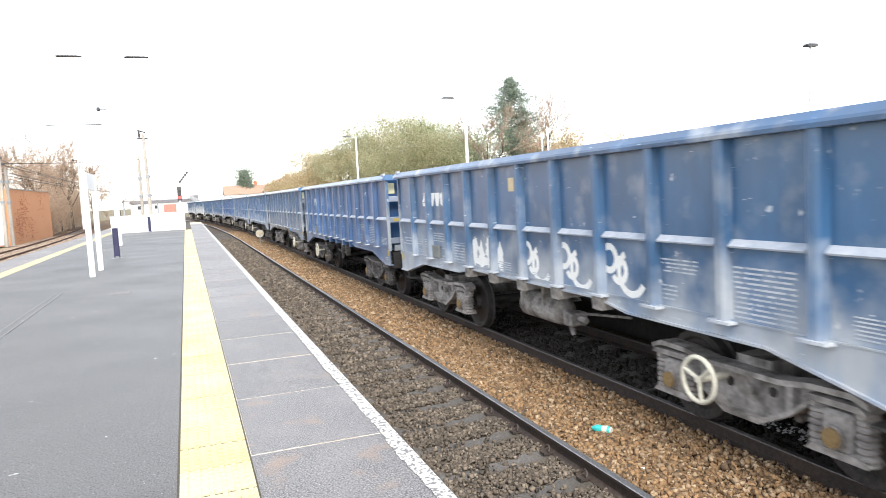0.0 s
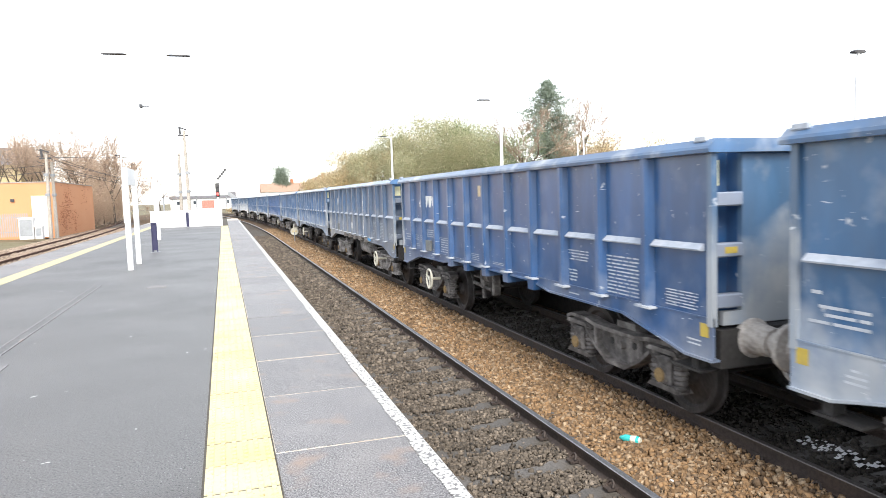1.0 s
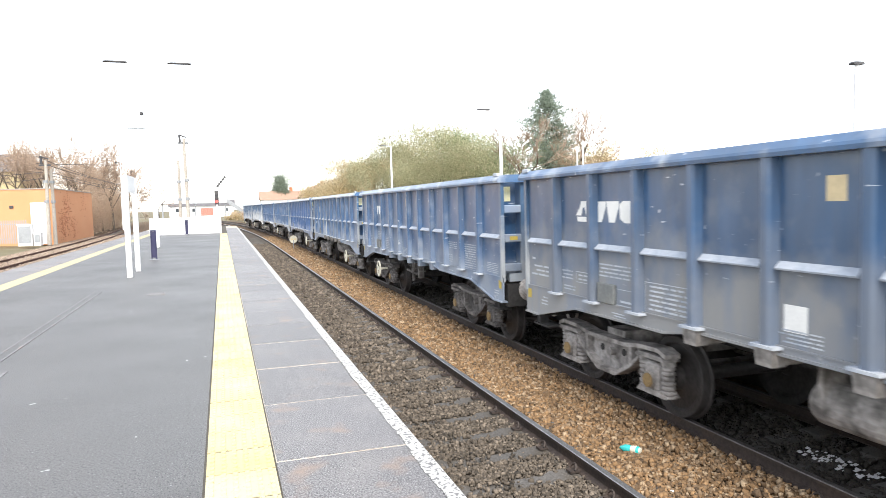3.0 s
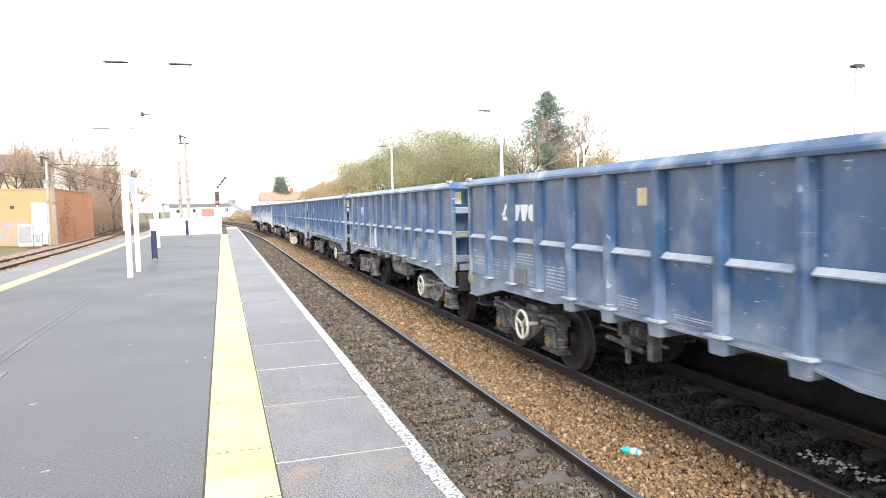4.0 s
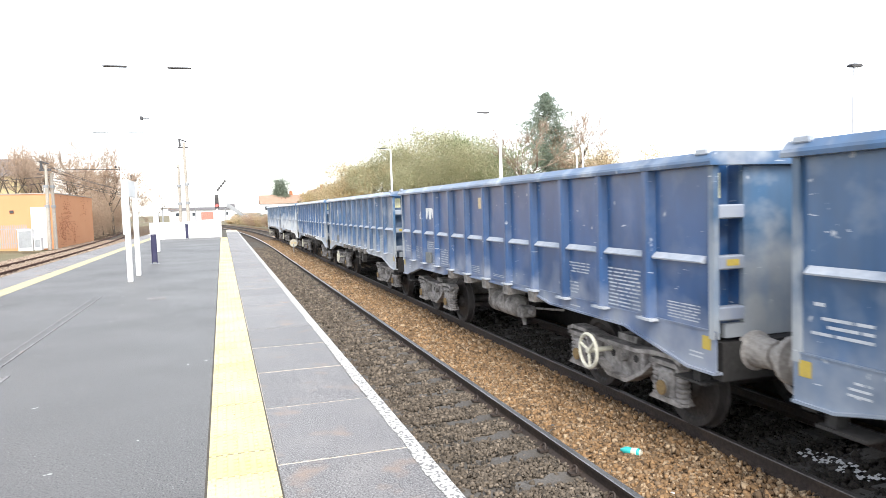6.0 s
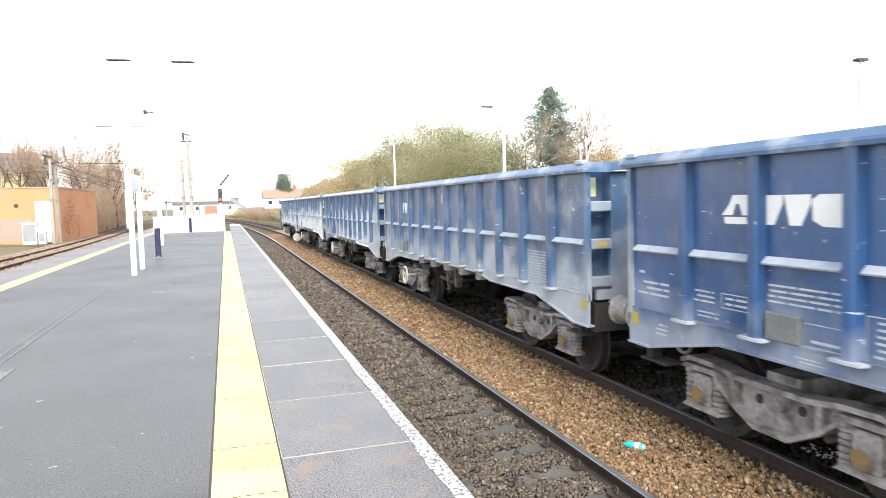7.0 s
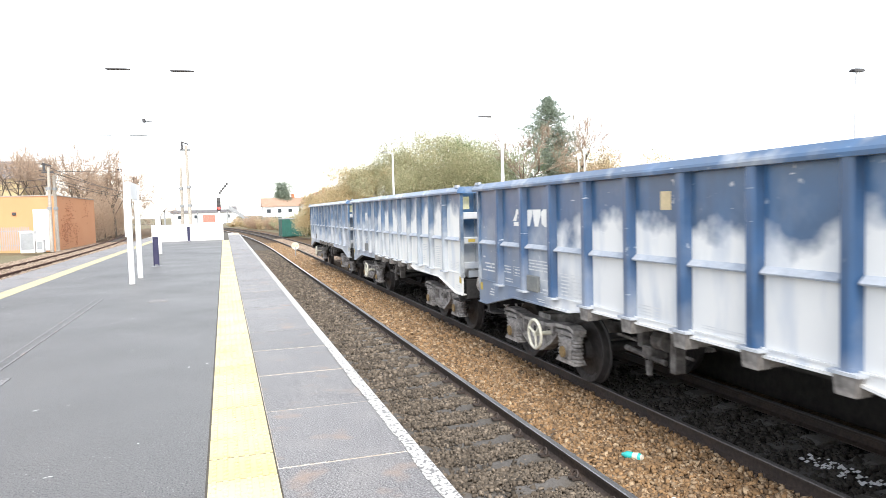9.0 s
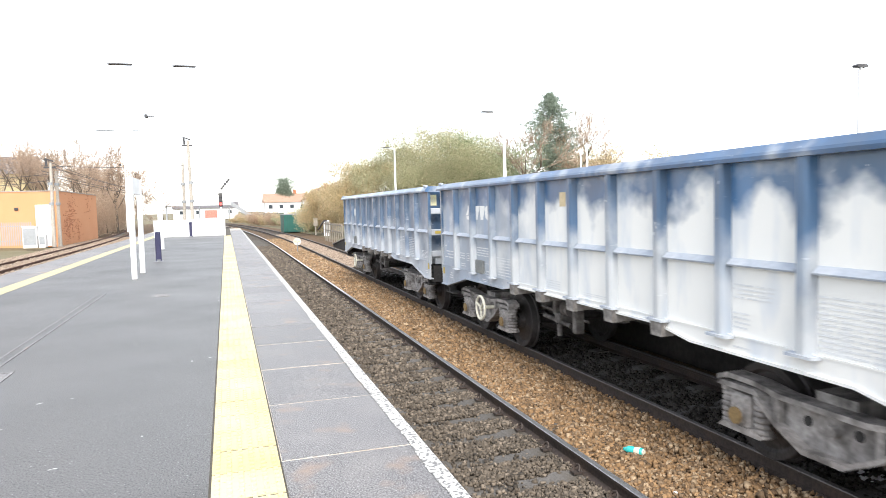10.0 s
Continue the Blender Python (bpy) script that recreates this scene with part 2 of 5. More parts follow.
# bed under the train, its colour darkened to hold the train's shade
BED_SHADED = bed_mat("shaded_ballast_bed", (0.01, 0.0095, 0.009), (0.026, 0.024, 0.022), (0.016, 0.015, 0.013))
GRASS = worn("rough_grass_ground", (0.16, 0.14, 0.075), (0.24, 0.2, 0.14), 8, 0.4, 0.95)
WHITE = worn("white_paint", (0.82, 0.82, 0.82), (0.7, 0.7, 0.68), 30, 1.0, 0.5, 0, 0.5, 0.03, contrast=0.15)
NAVY = worn("navy_paint", (0.018, 0.017, 0.06), (0.04, 0.036, 0.085), 30, 2, 0.5, contrast=0.4)
GALV = worn("galvanised_steel", (0.33, 0.34, 0.35), (0.24, 0.25, 0.26), 20, 2, 0.55, 0.5, contrast=0.4)
DARK = worn("dark_metal", (0.05, 0.05, 0.055), (0.09, 0.085, 0.08), 20, 2, 0.6)
CONC_POST = worn("pale_concrete", (0.42, 0.38, 0.33), (0.3, 0.27, 0.23), 20, 1, 0.9)
BOGIE = worn("bogie_grime", (0.075, 0.067, 0.062), (0.26, 0.24, 0.225), 22, 4.5, 0.85, 0, 1.0, 0.5)
BOGIE_LIGHT = worn("bogie_dust", (0.36, 0.335, 0.315), (0.08, 0.072, 0.066), 22, 4.5, 0.85, 0, 1.0, 0.5)
WHEEL = worn("wheel_steel", (0.055, 0.05, 0.048), (0.11, 0.10, 0.095), 25, 3, 0.65, 0.3)
TREADM = worn("wheel_tread", (0.5, 0.5, 0.5), (0.35, 0.35, 0.35), 60, 4, 0.3, 1.0, 0.5, 0.03)
CREAM = worn("cream_handwheel", (0.62, 0.6, 0.5), (0.4, 0.37, 0.3), 25, 3, 0.6, contrast=0.4)
UNDER = worn("underframe_black", (0.03, 0.028, 0.027), (0.06, 0.055, 0.05), 20, 2, 0.9)
BUFFER = worn("buffer_grey", (0.4, 0.37, 0.34), (0.24, 0.21, 0.19), 25, 3, 0.6)
OCHRE = worn("grease_ochre", (0.3, 0.2, 0.08), (0.16, 0.11, 0.06), 30, 4, 0.7)
DECAL_W = worn("white_stencil", (0.5, 0.53, 0.57), (0.26, 0.31, 0.38), 30, 5, 0.6, 0, 0.8, 0, contrast=0.4)
DECAL_PALE = worn("dusted_stencil", (0.66, 0.67, 0.68), (0.56, 0.58, 0.6), 30, 5, 0.7, 0, 0.8, 0, contrast=0.3)
LOGO_W = worn("white_emblem", (0.8, 0.8, 0.78), (0.66, 0.66, 0.64), 40, 3, 0.55, 0, 0.5, 0, contrast=0.2)
DECAL_Y = worn("yellow_plate", (0.50, 0.37, 0.07), (0.36, 0.29, 0.11), 30, 5, 0.5, 0, 0.6, 0, contrast=0.3)
DECAL_B = worn("light_blue_sticker", (0.05, 0.35, 0.72), (0.2, 0.5, 0.75), 30, 9, 0.5, 0, 0.6, 0)
TAN = worn("tan_plate", (0.62, 0.5, 0.3), (0.5, 0.42, 0.25), 30, 5, 0.5, contrast=0.3)
LABEL_P = worn("pale_warning_label", (0.78, 0.74, 0.42), (0.72, 0.72, 0.6), 30, 9, 0.5, contrast=0.3)
BOX_GREY = worn("document_box", (0.16, 0.17, 0.17), (0.24, 0.24, 0.22), 25, 4, 0.7, contrast=0.5)
DUST = (0.60, 0.60, 0.585)
LOOK = {  # blue, colour of the dust, the height it reaches, its thickness, soiling, cloudy patches
    "graffiti": paint_mat("blue_paint_dusty", (0.015, 0.072, 0.165), DUST, 1.45, 0.6, 0.2, 0.3),
    "clean": paint_mat("blue_paint_clean", (0.008, 0.053, 0.152), DUST, 1.0, 0.35, 0.12, 0.12),
    "grey": paint_mat("blue_paint_greyed", (0.013, 0.052, 0.122), (0.30, 0.29, 0.27), 1.9, 0.36, 0.3, 0.3, 2.0, ((5.0, 9.5, 2.2),)),
    "dull": paint_mat("blue_paint_dull", (0.010, 0.056, 0.142), (0.5, 0.52, 0.53), 1.45, 0.42, 0.3, 0.3),
    "deep": paint_mat("blue_paint_deep", (0.008, 0.051, 0.152), DUST, 1.25, 0.45, 0.12, 0.12),
    "faded": paint_mat("blue_paint_faded", (0.016, 0.068, 0.150), DUST, 1.65, 0.6, 0.22, 0.45),
    "white": paint_mat("blue_paint_whitened", (0.013, 0.062, 0.148), (0.78, 0.78, 0.77), 2.25, 0.92, 0.12, 0.1, 1.5, ((3.6, 1.6, 0.45), (9.4, 11.0, 0.2)), 0.14),
    "whitest": paint_mat("blue_paint_limed", (0.028, 0.088, 0.186), (0.80, 0.795, 0.765), 2.5, 0.95, 0.2, 0.5, 1.2, ((8.2, 10.2, 0.35),), 0.12),
    "tail": paint_mat("blue_paint_pale", (0.04, 0.085, 0.155), (0.6, 0.61, 0.62), 1.75, 0.65, 0.5, 0.45),
}
# rim paint paled: dust patches, with the sky's glare mixed into the colour
RIM_PAINT = paint_mat("dust_and_glare_rim_paint", (0.035, 0.09, 0.185), DUST, 1.0, 0.3, 0.5, 0.75)
END_PAINT = paint_mat("dusty_end_paint", (0.035, 0.085, 0.16), (0.5, 0.5, 0.48), 1.9, 0.6, 0.45, 0.6)
RIB_PAINT = dict(LOOK)
RIB_PAINT["white"] = paint_mat("rubbed_blue_paint", (0.013, 0.056, 0.140), DUST, 1.35, 0.4, 0.12, 0.12)
RIB_PAINT["whitest"] = paint_mat("rubbed_limed_paint", (0.02, 0.07, 0.15), (0.66, 0.66, 0.64), 2.0, 0.65, 0.25, 0.5, 1.6)
RIB_PAINT["faded"] = paint_mat("rubbed_faded_paint", (0.014, 0.060, 0.145), DUST, 1.3, 0.45, 0.25, 0.25)
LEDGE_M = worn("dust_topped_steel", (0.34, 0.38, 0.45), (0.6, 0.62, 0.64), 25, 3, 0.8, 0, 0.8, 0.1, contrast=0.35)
# leaf and needle colours lightened to carry the pale glare over the distance
LEAF_GREEN = leaf_mat("olive_leaves", [(0.264, 0.284, 0.161), (0.474, 0.472, 0.298), (0.632, 0.568, 0.389), (0.351, 0.369, 0.229)])
LEAF_YELLOW = leaf_mat("yellowing_leaves", [(0.442, 0.378, 0.216), (0.621, 0.514, 0.305), (0.718, 0.555, 0.359), (0.373, 0.352, 0.233)])
LEAF_DARK = leaf_mat("dark_leaves", [(0.189, 0.241, 0.122), (0.339, 0.387, 0.208), (0.471, 0.480, 0.294)])
LEAF_RED = leaf_mat("russet_twigs", [(0.47, 0.345, 0.245), (0.62, 0.475, 0.355), (0.55, 0.41, 0.305), (0.44, 0.345, 0.255)])
NEEDLE = leaf_mat("conifer_needles", [(0.157, 0.211, 0.157), (0.264, 0.316, 0.246), (0.369, 0.412, 0.334)])
WEATHERED = worn("weathered_wood", (0.24, 0.21, 0.17), (0.17, 0.15, 0.12), 20, 3, 0.95)
BARK = worn("bark", (0.11, 0.085, 0.062), (0.17, 0.14, 0.11), 20, 3, 0.95)
TWIG = worn("brown_twigs", (0.32, 0.235, 0.175), (0.4, 0.3, 0.23), 20, 3, 0.95)
ORANGE = worn("orange_render", (0.62, 0.29, 0.14), (0.66, 0.33, 0.17), 60, 0.5, 0.85, contrast=0.3)
BRICK_O = worn("orange_brick", (0.46, 0.19, 0.095), (0.36, 0.15, 0.08), 8, 0.8, 0.9, 0, 0.8, 0.2, 0, 0.18)
BUFF = worn("buff_wall", (0.55, 0.47, 0.27), (0.48, 0.4, 0.24), 6, 0.6, 0.9, contrast=0.3)
SLATE = worn("roof_slate", (0.13, 0.125, 0.13), (0.2, 0.19, 0.19), 8, 1, 0.8)
ROOF_TILE = worn("roof_tile", (0.36, 0.23, 0.165), (0.42, 0.29, 0.22), 8, 1, 0.85)
GREEN_M = worn("green_sheet_metal", (0.012, 0.095, 0.075), (0.03, 0.13, 0.105), 10, 1, 0.6)
SIGNAL_R = worn("red_box_paint", (0.55, 0.2, 0.15), (0.5, 0.24, 0.2), 10, 1, 0.6)
GLASS = node_mat("window_glass", 0.08)[0]
GLASS.node_tree.nodes["Principled BSDF"].inputs["Base Color"].default_value = (0.05, 0.06, 0.07, 1)
BOTTLE = node_mat("turquoise_plastic", 0.25)[0]
BOTTLE.node_tree.nodes["Principled BSDF"].inputs["Base Color"].default_value = (0.05, 0.55, 0.52, 1)
CAP = node_mat("pale_wrapper", 0.5)[0]
CAP.node_tree.nodes["Principled BSDF"].inputs["Base Color"].default_value = (0.75, 0.72, 0.6, 1)
LAMP_RED = node_mat("red_signal_light", 0.3)[0]
LAMP_RED.node_tree.nodes["Principled BSDF"].inputs["Base Color"].default_value = (0.5, 0.02, 0.02, 1)
LAMP_RED.node_tree.nodes["Principled BSDF"].inputs["Emission Color"].default_value = (1, 0.05, 0.04, 1)
LAMP_RED.node_tree.nodes["Principled BSDF"].inputs["Emission Strength"].default_value = 2.0


# ---- mesh helpers ----
def box(bm, x0, x1, y0, y1, z0, z1, bevel=0.0):
    vs = [bm.verts.new(p) for p in ((x0, y0, z0), (x1, y0, z0), (x1, y1, z0), (x0, y1, z0), (x0, y0, z1), (x1, y0, z1), (x1, y1, z1), (x0, y1, z1))]
    fs = [bm.faces.new([vs[i] for i in q]) for q in ((0, 3, 2, 1), (4, 5, 6, 7), (0, 1, 5, 4), (1, 2, 6, 5), (2, 3, 7, 6), (3, 0, 4, 7))]
    if bevel:
        bmesh.ops.bevel(bm, geom=list({e for f in fs for e in f.edges}), offset=bevel, segments=1, affect="EDGES")


def prism(bm, pts, axis, a, b):
    """A polygon drawn in the plane across an axis and drawn out from a to b."""
    def at(p, w):
        return {"x": (w, p[0], p[1]), "y": (p[0], w, p[1]), "z": (p[0], p[1], w)}[axis]
    lo, hi = [bm.verts.new(at(p, a)) for p in pts], [bm.verts.new(at(p, b)) for p in pts]
    k = len(pts)
    fs = [bm.faces.new(lo), bm.faces.new(hi[::-1])]
    fs += [bm.faces.new((lo[i], hi[i], hi[(i + 1) % k], lo[(i + 1) % k])) for i in range(k)]
    bmesh.ops.recalc_face_normals(bm, faces=fs)


def rod(bm, p, q, r0, r1=None, seg=10):
    p, q = Vector(p), Vector(q)
    r1 = r0 if r1 is None else r1
    m = Matrix.Translation((p + q) / 2) @ (q - p).to_track_quat("Z", "Y").to_matrix().to_4x4()
    bmesh.ops.create_cone(bm, cap_ends=True, segments=seg, radius1=r0, radius2=r1, depth=(q - p).length, matrix=m)


def lathe(bm, profile, seg, m):
    """Turns a profile of (along, radius) round the x axis."""
    rings = []
    for a, r in profile:
        rings.append([bm.verts.new(m @ Vector((a, r * math.cos(2 * math.pi * i / seg), r * math.sin(2 * math.pi * i / seg)))) for i in range(seg)])
    fs = []
    for u, v in zip(rings, rings[1:]):
        fs += [bm.faces.new((u[i], u[(i + 1) % seg], v[(i + 1) % seg], v[i])) for i in range(seg)]
    fs += [bm.faces.new(rings[0]), bm.faces.new(rings[-1][::-1])]
    bmesh.ops.recalc_face_normals(bm, faces=fs)


def ring(bm, m, big, small, seg=24, sides=6, arc=2 * math.pi):
    """A ring in the local xy plane."""
    loops = []
    whole = arc > 6.2
    for i in range(seg + (0 if whole else 1)):
        a = arc * i / seg
        c, s = math.cos(a), math.sin(a)
        loops.append([bm.verts.new(m @ Vector(((big + small * math.cos(b)) * c, (big + small * math.cos(b)) * s, small * math.sin(b)))) for b in [2 * math.pi * j / sides for j in range(sides)]])
    for i in range(len(loops) if whole else len(loops) - 1):
        u, v = loops[i], loops[(i + 1) % len(loops)]
        for j in range(sides):
            bm.faces.new((u[j], v[j], v[(j + 1) % sides], u[(j + 1) % sides]))


def mesh_of(name, bm, material):
    me = bpy.data.meshes.new(name)
    bm.to_mesh(me)
    bm.free()
    me.materials.append(material)
    return me


def part(name, bm, material, parent=None, label="", smooth=False):
    me = mesh_of(name, bm, material)
    if smooth:
        me.shade_smooth()
    ob = new(name, me)
    if parent is not None:
        ob.parent = parent
    if label:
        ob["label"] = label
    return ob


def piece(name, me, parent, loc=(0, 0, 0), rz=0.0):
    ob = new(name, me)
    ob.parent = parent
    ob.location, ob.rotation_euler = loc, (0, 0, rz)
    return ob


def sheet(name, quads, material):
    """A mesh from an array of four-cornered faces, shape (n, 4, 3)."""
    q = np.asarray(quads, dtype=np.float32).reshape(-1, 3)
    return soup(name, q, np.arange(len(q), dtype=np.int32).reshape(-1, 4), material)


def soup(name, verts, faces, material):
    me = bpy.data.meshes.new(name)
    k = faces.shape[1]
    me.vertices.add(len(verts))
    me.vertices.foreach_set("co", np.ascontiguousarray(verts, dtype=np.float32).ravel())
    me.loops.add(faces.size)
    me.loops.foreach_set("vertex_index", np.ascontiguousarray(faces, dtype=np.int32).ravel())
    me.polygons.add(len(faces))
    me.polygons.foreach_set("loop_start", np.arange(0, faces.size, k, dtype=np.int32))
    me.polygons.foreach_set("loop_total", np.full(len(faces), k, dtype=np.int32))
    me.update(calc_edges=True)
    me.materials.append(material)
    return me


# ---- ground, ballast and platform ----
def strip_grid(x0, x1, y0, y1, z, step, material, name):
    ys = [y0]
    while ys[-1] < y1:
        ys.append(min(y1, ys[-1] + step * (1 if ys[-1] < 120 else 6)))
    bm = bmesh.new()
    rows = []
    for y in ys:
        d = bend(y)
        rows.append((bm.verts.new((x0 + d, y, z)), bm.verts.new((x1 + d, y, z))))
    for a, b in zip(rows, rows[1:]):
        bm.faces.new((a[0], a[1], b[1], b[0]))
    return part(name, bm, material)


def make_ground():
    bm = bmesh.new()
    xs = [-600, -200, -60, -30, -20, -13.5, 12, 20, 40, 80, 200, 600]
    ys = [-60, -20, 10, 30, 50, 70, 90, 110, 140, 200, 400, 1500]
    def lift(x, y):
        if -14 < x < 13:
            return -1.2
        return -0.95 + 0.25 * noise.noise(Vector((x * 0.05, y * 0.05, 0)))
    grid = [[bm.verts.new((x + bend(min(y, 110)), y, lift(x, y))) for x in xs] for y in ys]
    for r, s in zip(grid, grid[1:]):
        for i in range(len(xs) - 1):
            bm.faces.new((r[i], r[i + 1], s[i + 1], s[i]))
    tagged(part("ground", bm, GRASS), "rough grassy and earthy ground beside the railway", "ground", kind="structure")
    for name, x0, x1, z, m, label in (
            ("ballast_bed", 1.2, 3.5, -1.135, BED_GREY, "dirty grey ballast bed of the platform track"),
            ("ballast_bed", 3.5, 4.98, -1.125, BED_BROWN, "brown stone ballast between the two tracks"),
            ("ballast_bed", 4.98, 6.6, -1.13, BED_SHADED, "ballast bed coloured dark for the shade under the goods train"),
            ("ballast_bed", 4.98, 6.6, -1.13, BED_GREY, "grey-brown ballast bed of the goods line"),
            ("ballast_bed", 6.6, 9.0, -1.13, BED_BROWN, "brown stone ballast beyond the goods train"),
            ("ballast_bed", -13.4, -5.5, -1.13, BED_BROWN, "rusty brown ballast bed of the far track")):
        tagged(strip_grid(x0, x1, 26 if "goods line" in label else -12, 26 if m is BED_SHADED else 420, z, 4.0, m, name), label, "ballast", kind="structure")


def make_platform():
    top = new("platform")
    tagged(top, "grey asphalt island platform with concrete coping slabs", "platform", kind="structure")
    bm = bmesh.new()
    box(bm, -4.6, 0.0, -14, 41.9, -1.15, 0.0)
    part("asphalt_surface", bm, ASPHALT, top)
    bm = bmesh.new()
    box(bm, 0.0, 1.24, -14, 60, -1.15, -0.055)
    box(bm, -5.55, -4.6, -14, 60, -1.15, -0.055)
    part("platform_wall", bm, BRICKFACE, top)
    bm = bmesh.new()
    box(bm, 0.405, 1.31, -14, 60, -0.055, -0.003)
    box(bm, -5.6, -4.2, -14, 60, -0.055, -0.004)
    part("mortar_bed", bm, MORTAR, top, "pale mortar showing in the joints")
    bm = bmesh.new()
    box(bm, -0.012, 0.408, -14, 60, -0.055, 0.001)
    part("tile_bed", bm, GROUT, top, "dark bedding in the tile joints")
    bm = bmesh.new()
    box(bm, -4.6, 0.0, 41.9, 60, -0.3, -0.02)
    part("ramp_surface", bm, ASPHALT, top)
    # coping slabs: outer edge rounded, the joints left open
    def slab(length, inner, outer):
        b = bmesh.new()
        s = 1 if outer > inner else -1
        prism(b, [(inner, -0.05), (outer - 0.02 * s, -0.05), (outer, -0.03), (outer, -0.015), (outer - 0.015 * s, 0.0), (inner, 0.0)], "y", 0.012, length - 0.012)
        return mesh_of("coping_slab", b, SLAB)
    length = 1.28
    me, me_left = slab(length, 0.412, 1.33), slab(length, -4.62, -5.62)
    for i in range(-11, 42):
        y = 0.1 + i * length
        piece("coping_slab", me, top, (random.uniform(-0.004, 0.004), y, random.uniform(-0.003, 0.002)), random.uniform(-0.002, 0.002))
        if i > -9:
            piece("coping_slab", me_left, top, (0, y + 0.4, random.uniform(-0.003, 0.002)))
    # worn white line along the edge
    bm = bmesh.new()
    ys = [-12 + 0.5 * i for i in range(20)] + [-2 + 0.04 * i for i in range(300)] + [10 + 0.5 * i for i in range(85)]
    rows = []
    for y in ys:
        inner = 1.222 + 0.02 * noise.noise(Vector((0, y * 1.7, 3))) + 0.016 * noise.noise(Vector((5, y * 14.0, 3)))
        rows.append([bm.verts.new(p) for p in ((inner, y, 0.004), (1.318, y, 0.004), (1.334, y, -0.014), (1.334, y, -0.032))])
    for u, v in zip(rows, rows[1:]):
        for i in range(3):
            bm.faces.new((u[i], u[i + 1], v[i + 1], v[i]))
    part("edge_line", bm, EDGE, top, "worn white painted edge line")
    # yellow tactile paving
    b = bmesh.new()
    box(b, 0.003, 0.397, 0.010, 0.390, -0.03, 0.006)
    for i in range(6):
        for j in range(6):
            cx, cy = 0.035 + i * 0.066, 0.035 + j * 0.066
            prism(b, [(cx - 0.011, cy - 0.02), (cx + 0.011, cy - 0.02), (cx + 0.013, cy), (cx + 0.011, cy + 0.02), (cx - 0.011, cy + 0.02), (cx - 0.013, cy)], "z", 0.006, 0.0155)
    me = mesh_of("tactile_tile", b, YELLOW)
    for i in range(-35, 104):
        piece("tactile_tile", me, top, (0, i * 0.4, random.uniform(-0.0015, 0.0015)))
    bm = bmesh.new()
    box(bm, -4.58, -4.2, -14, 56, -0.02, 0.004)
    part("yellow_line", bm, PALE_LINE, top, "pale yellow line along the far edge")
    # drain and covers let into the asphalt
    drain = new("drainage_channel")
    tagged(drain, "narrow grey grated drainage channel let into asphalt", "drain")
    for x in (-2.285, -2.165):
        b = bmesh.new()
        box(b, x, x + 0.025, -2, 10.6, -0.02, 0.006)
        part("channel_edge", b, SLAB, drain)
    b = bmesh.new()
    for i in range(84):
        y = -2 + i * 0.15
        box(b, -2.26, -2.165, y, y + 0.135, -0.02, 0.003)
    part("grating", b, ASPHALT, drain)
    for x, y, w, l, label in ((-2.35, 2.75, 0.42, 0.85, "dark cast iron access cover in a concrete frame"), (-3.0, 4.3, 0.6, 0.6, "grey ribbed access cover let into asphalt"), (-1.25, 9.5, 0.34, 0.4, "small dark iron cover in the asphalt")):
        c = new("access_cover")
        tagged(c, label, "manhole cover")
        b = bmesh.new()
        for x0, x1, y0, y1 in ((x, x + w, y, y + 0.04), (x, x + w, y + l - 0.04, y + l), (x, x + 0.04, y + 0.04, y + l - 0.04), (x + w - 0.04, x + w, y + 0.04, y + l - 0.04)):
            box(b, x0, x1, y0, y1, -0.02, 0.006)
        part("cover_frame", b, SLAB, c)
        b = bmesh.new()
        k = 6
        for i in range(k):
            y0 = y + 0.045 + i * (l - 0.09) / k
            box(b, x + 0.045, x + w - 0.045, y0, y0 + (l - 0.09) / k - 0.012, -0.02, 0.004)
        part("cover_plate", b, SLAB, c)


# ---- track ----
def rail_mesh(x, name, material, head, top):
    prof = [(-0.07, 0.0), (0.07, 0.0), (0.07, 0.012), (0.012, 0.035), (0.01, 0.11), (0.034, 0.122), (0.034, 0.146), (-0.034, 0.146), (-0.034, 0.122), (-0.01, 0.11), (-0.012, 0.035), (-0.07, 0.012)]
    ys = [-12 + 2.0 * i for i in range(28)] + [44 + 3.0 * i for i in range(110)]
    out = []
    for pts, mat, nm in ((prof, material, "rail"), ([(-0.033, 0.1465), (0.033, 0.1465), (0.028, 0.155), (-0.028, 0.155)], head, "rail_head")):
        bm = bmesh.new()
        rings = [[bm.verts.new((x + bend(y) + a, y, top - 0.155 + b)) for a, b in pts] for y in ys]
        k = len(pts)
        for u, v in zip(rings, rings[1:]):
            for i in range(k):
                bm.faces.new((u[i], v[i], v[(i + 1) % k], u[(i + 1) % k]))
        bmesh.ops.recalc_face_normals(bm, faces=bm.faces)
        out.append((nm, bm, mat))
    return out


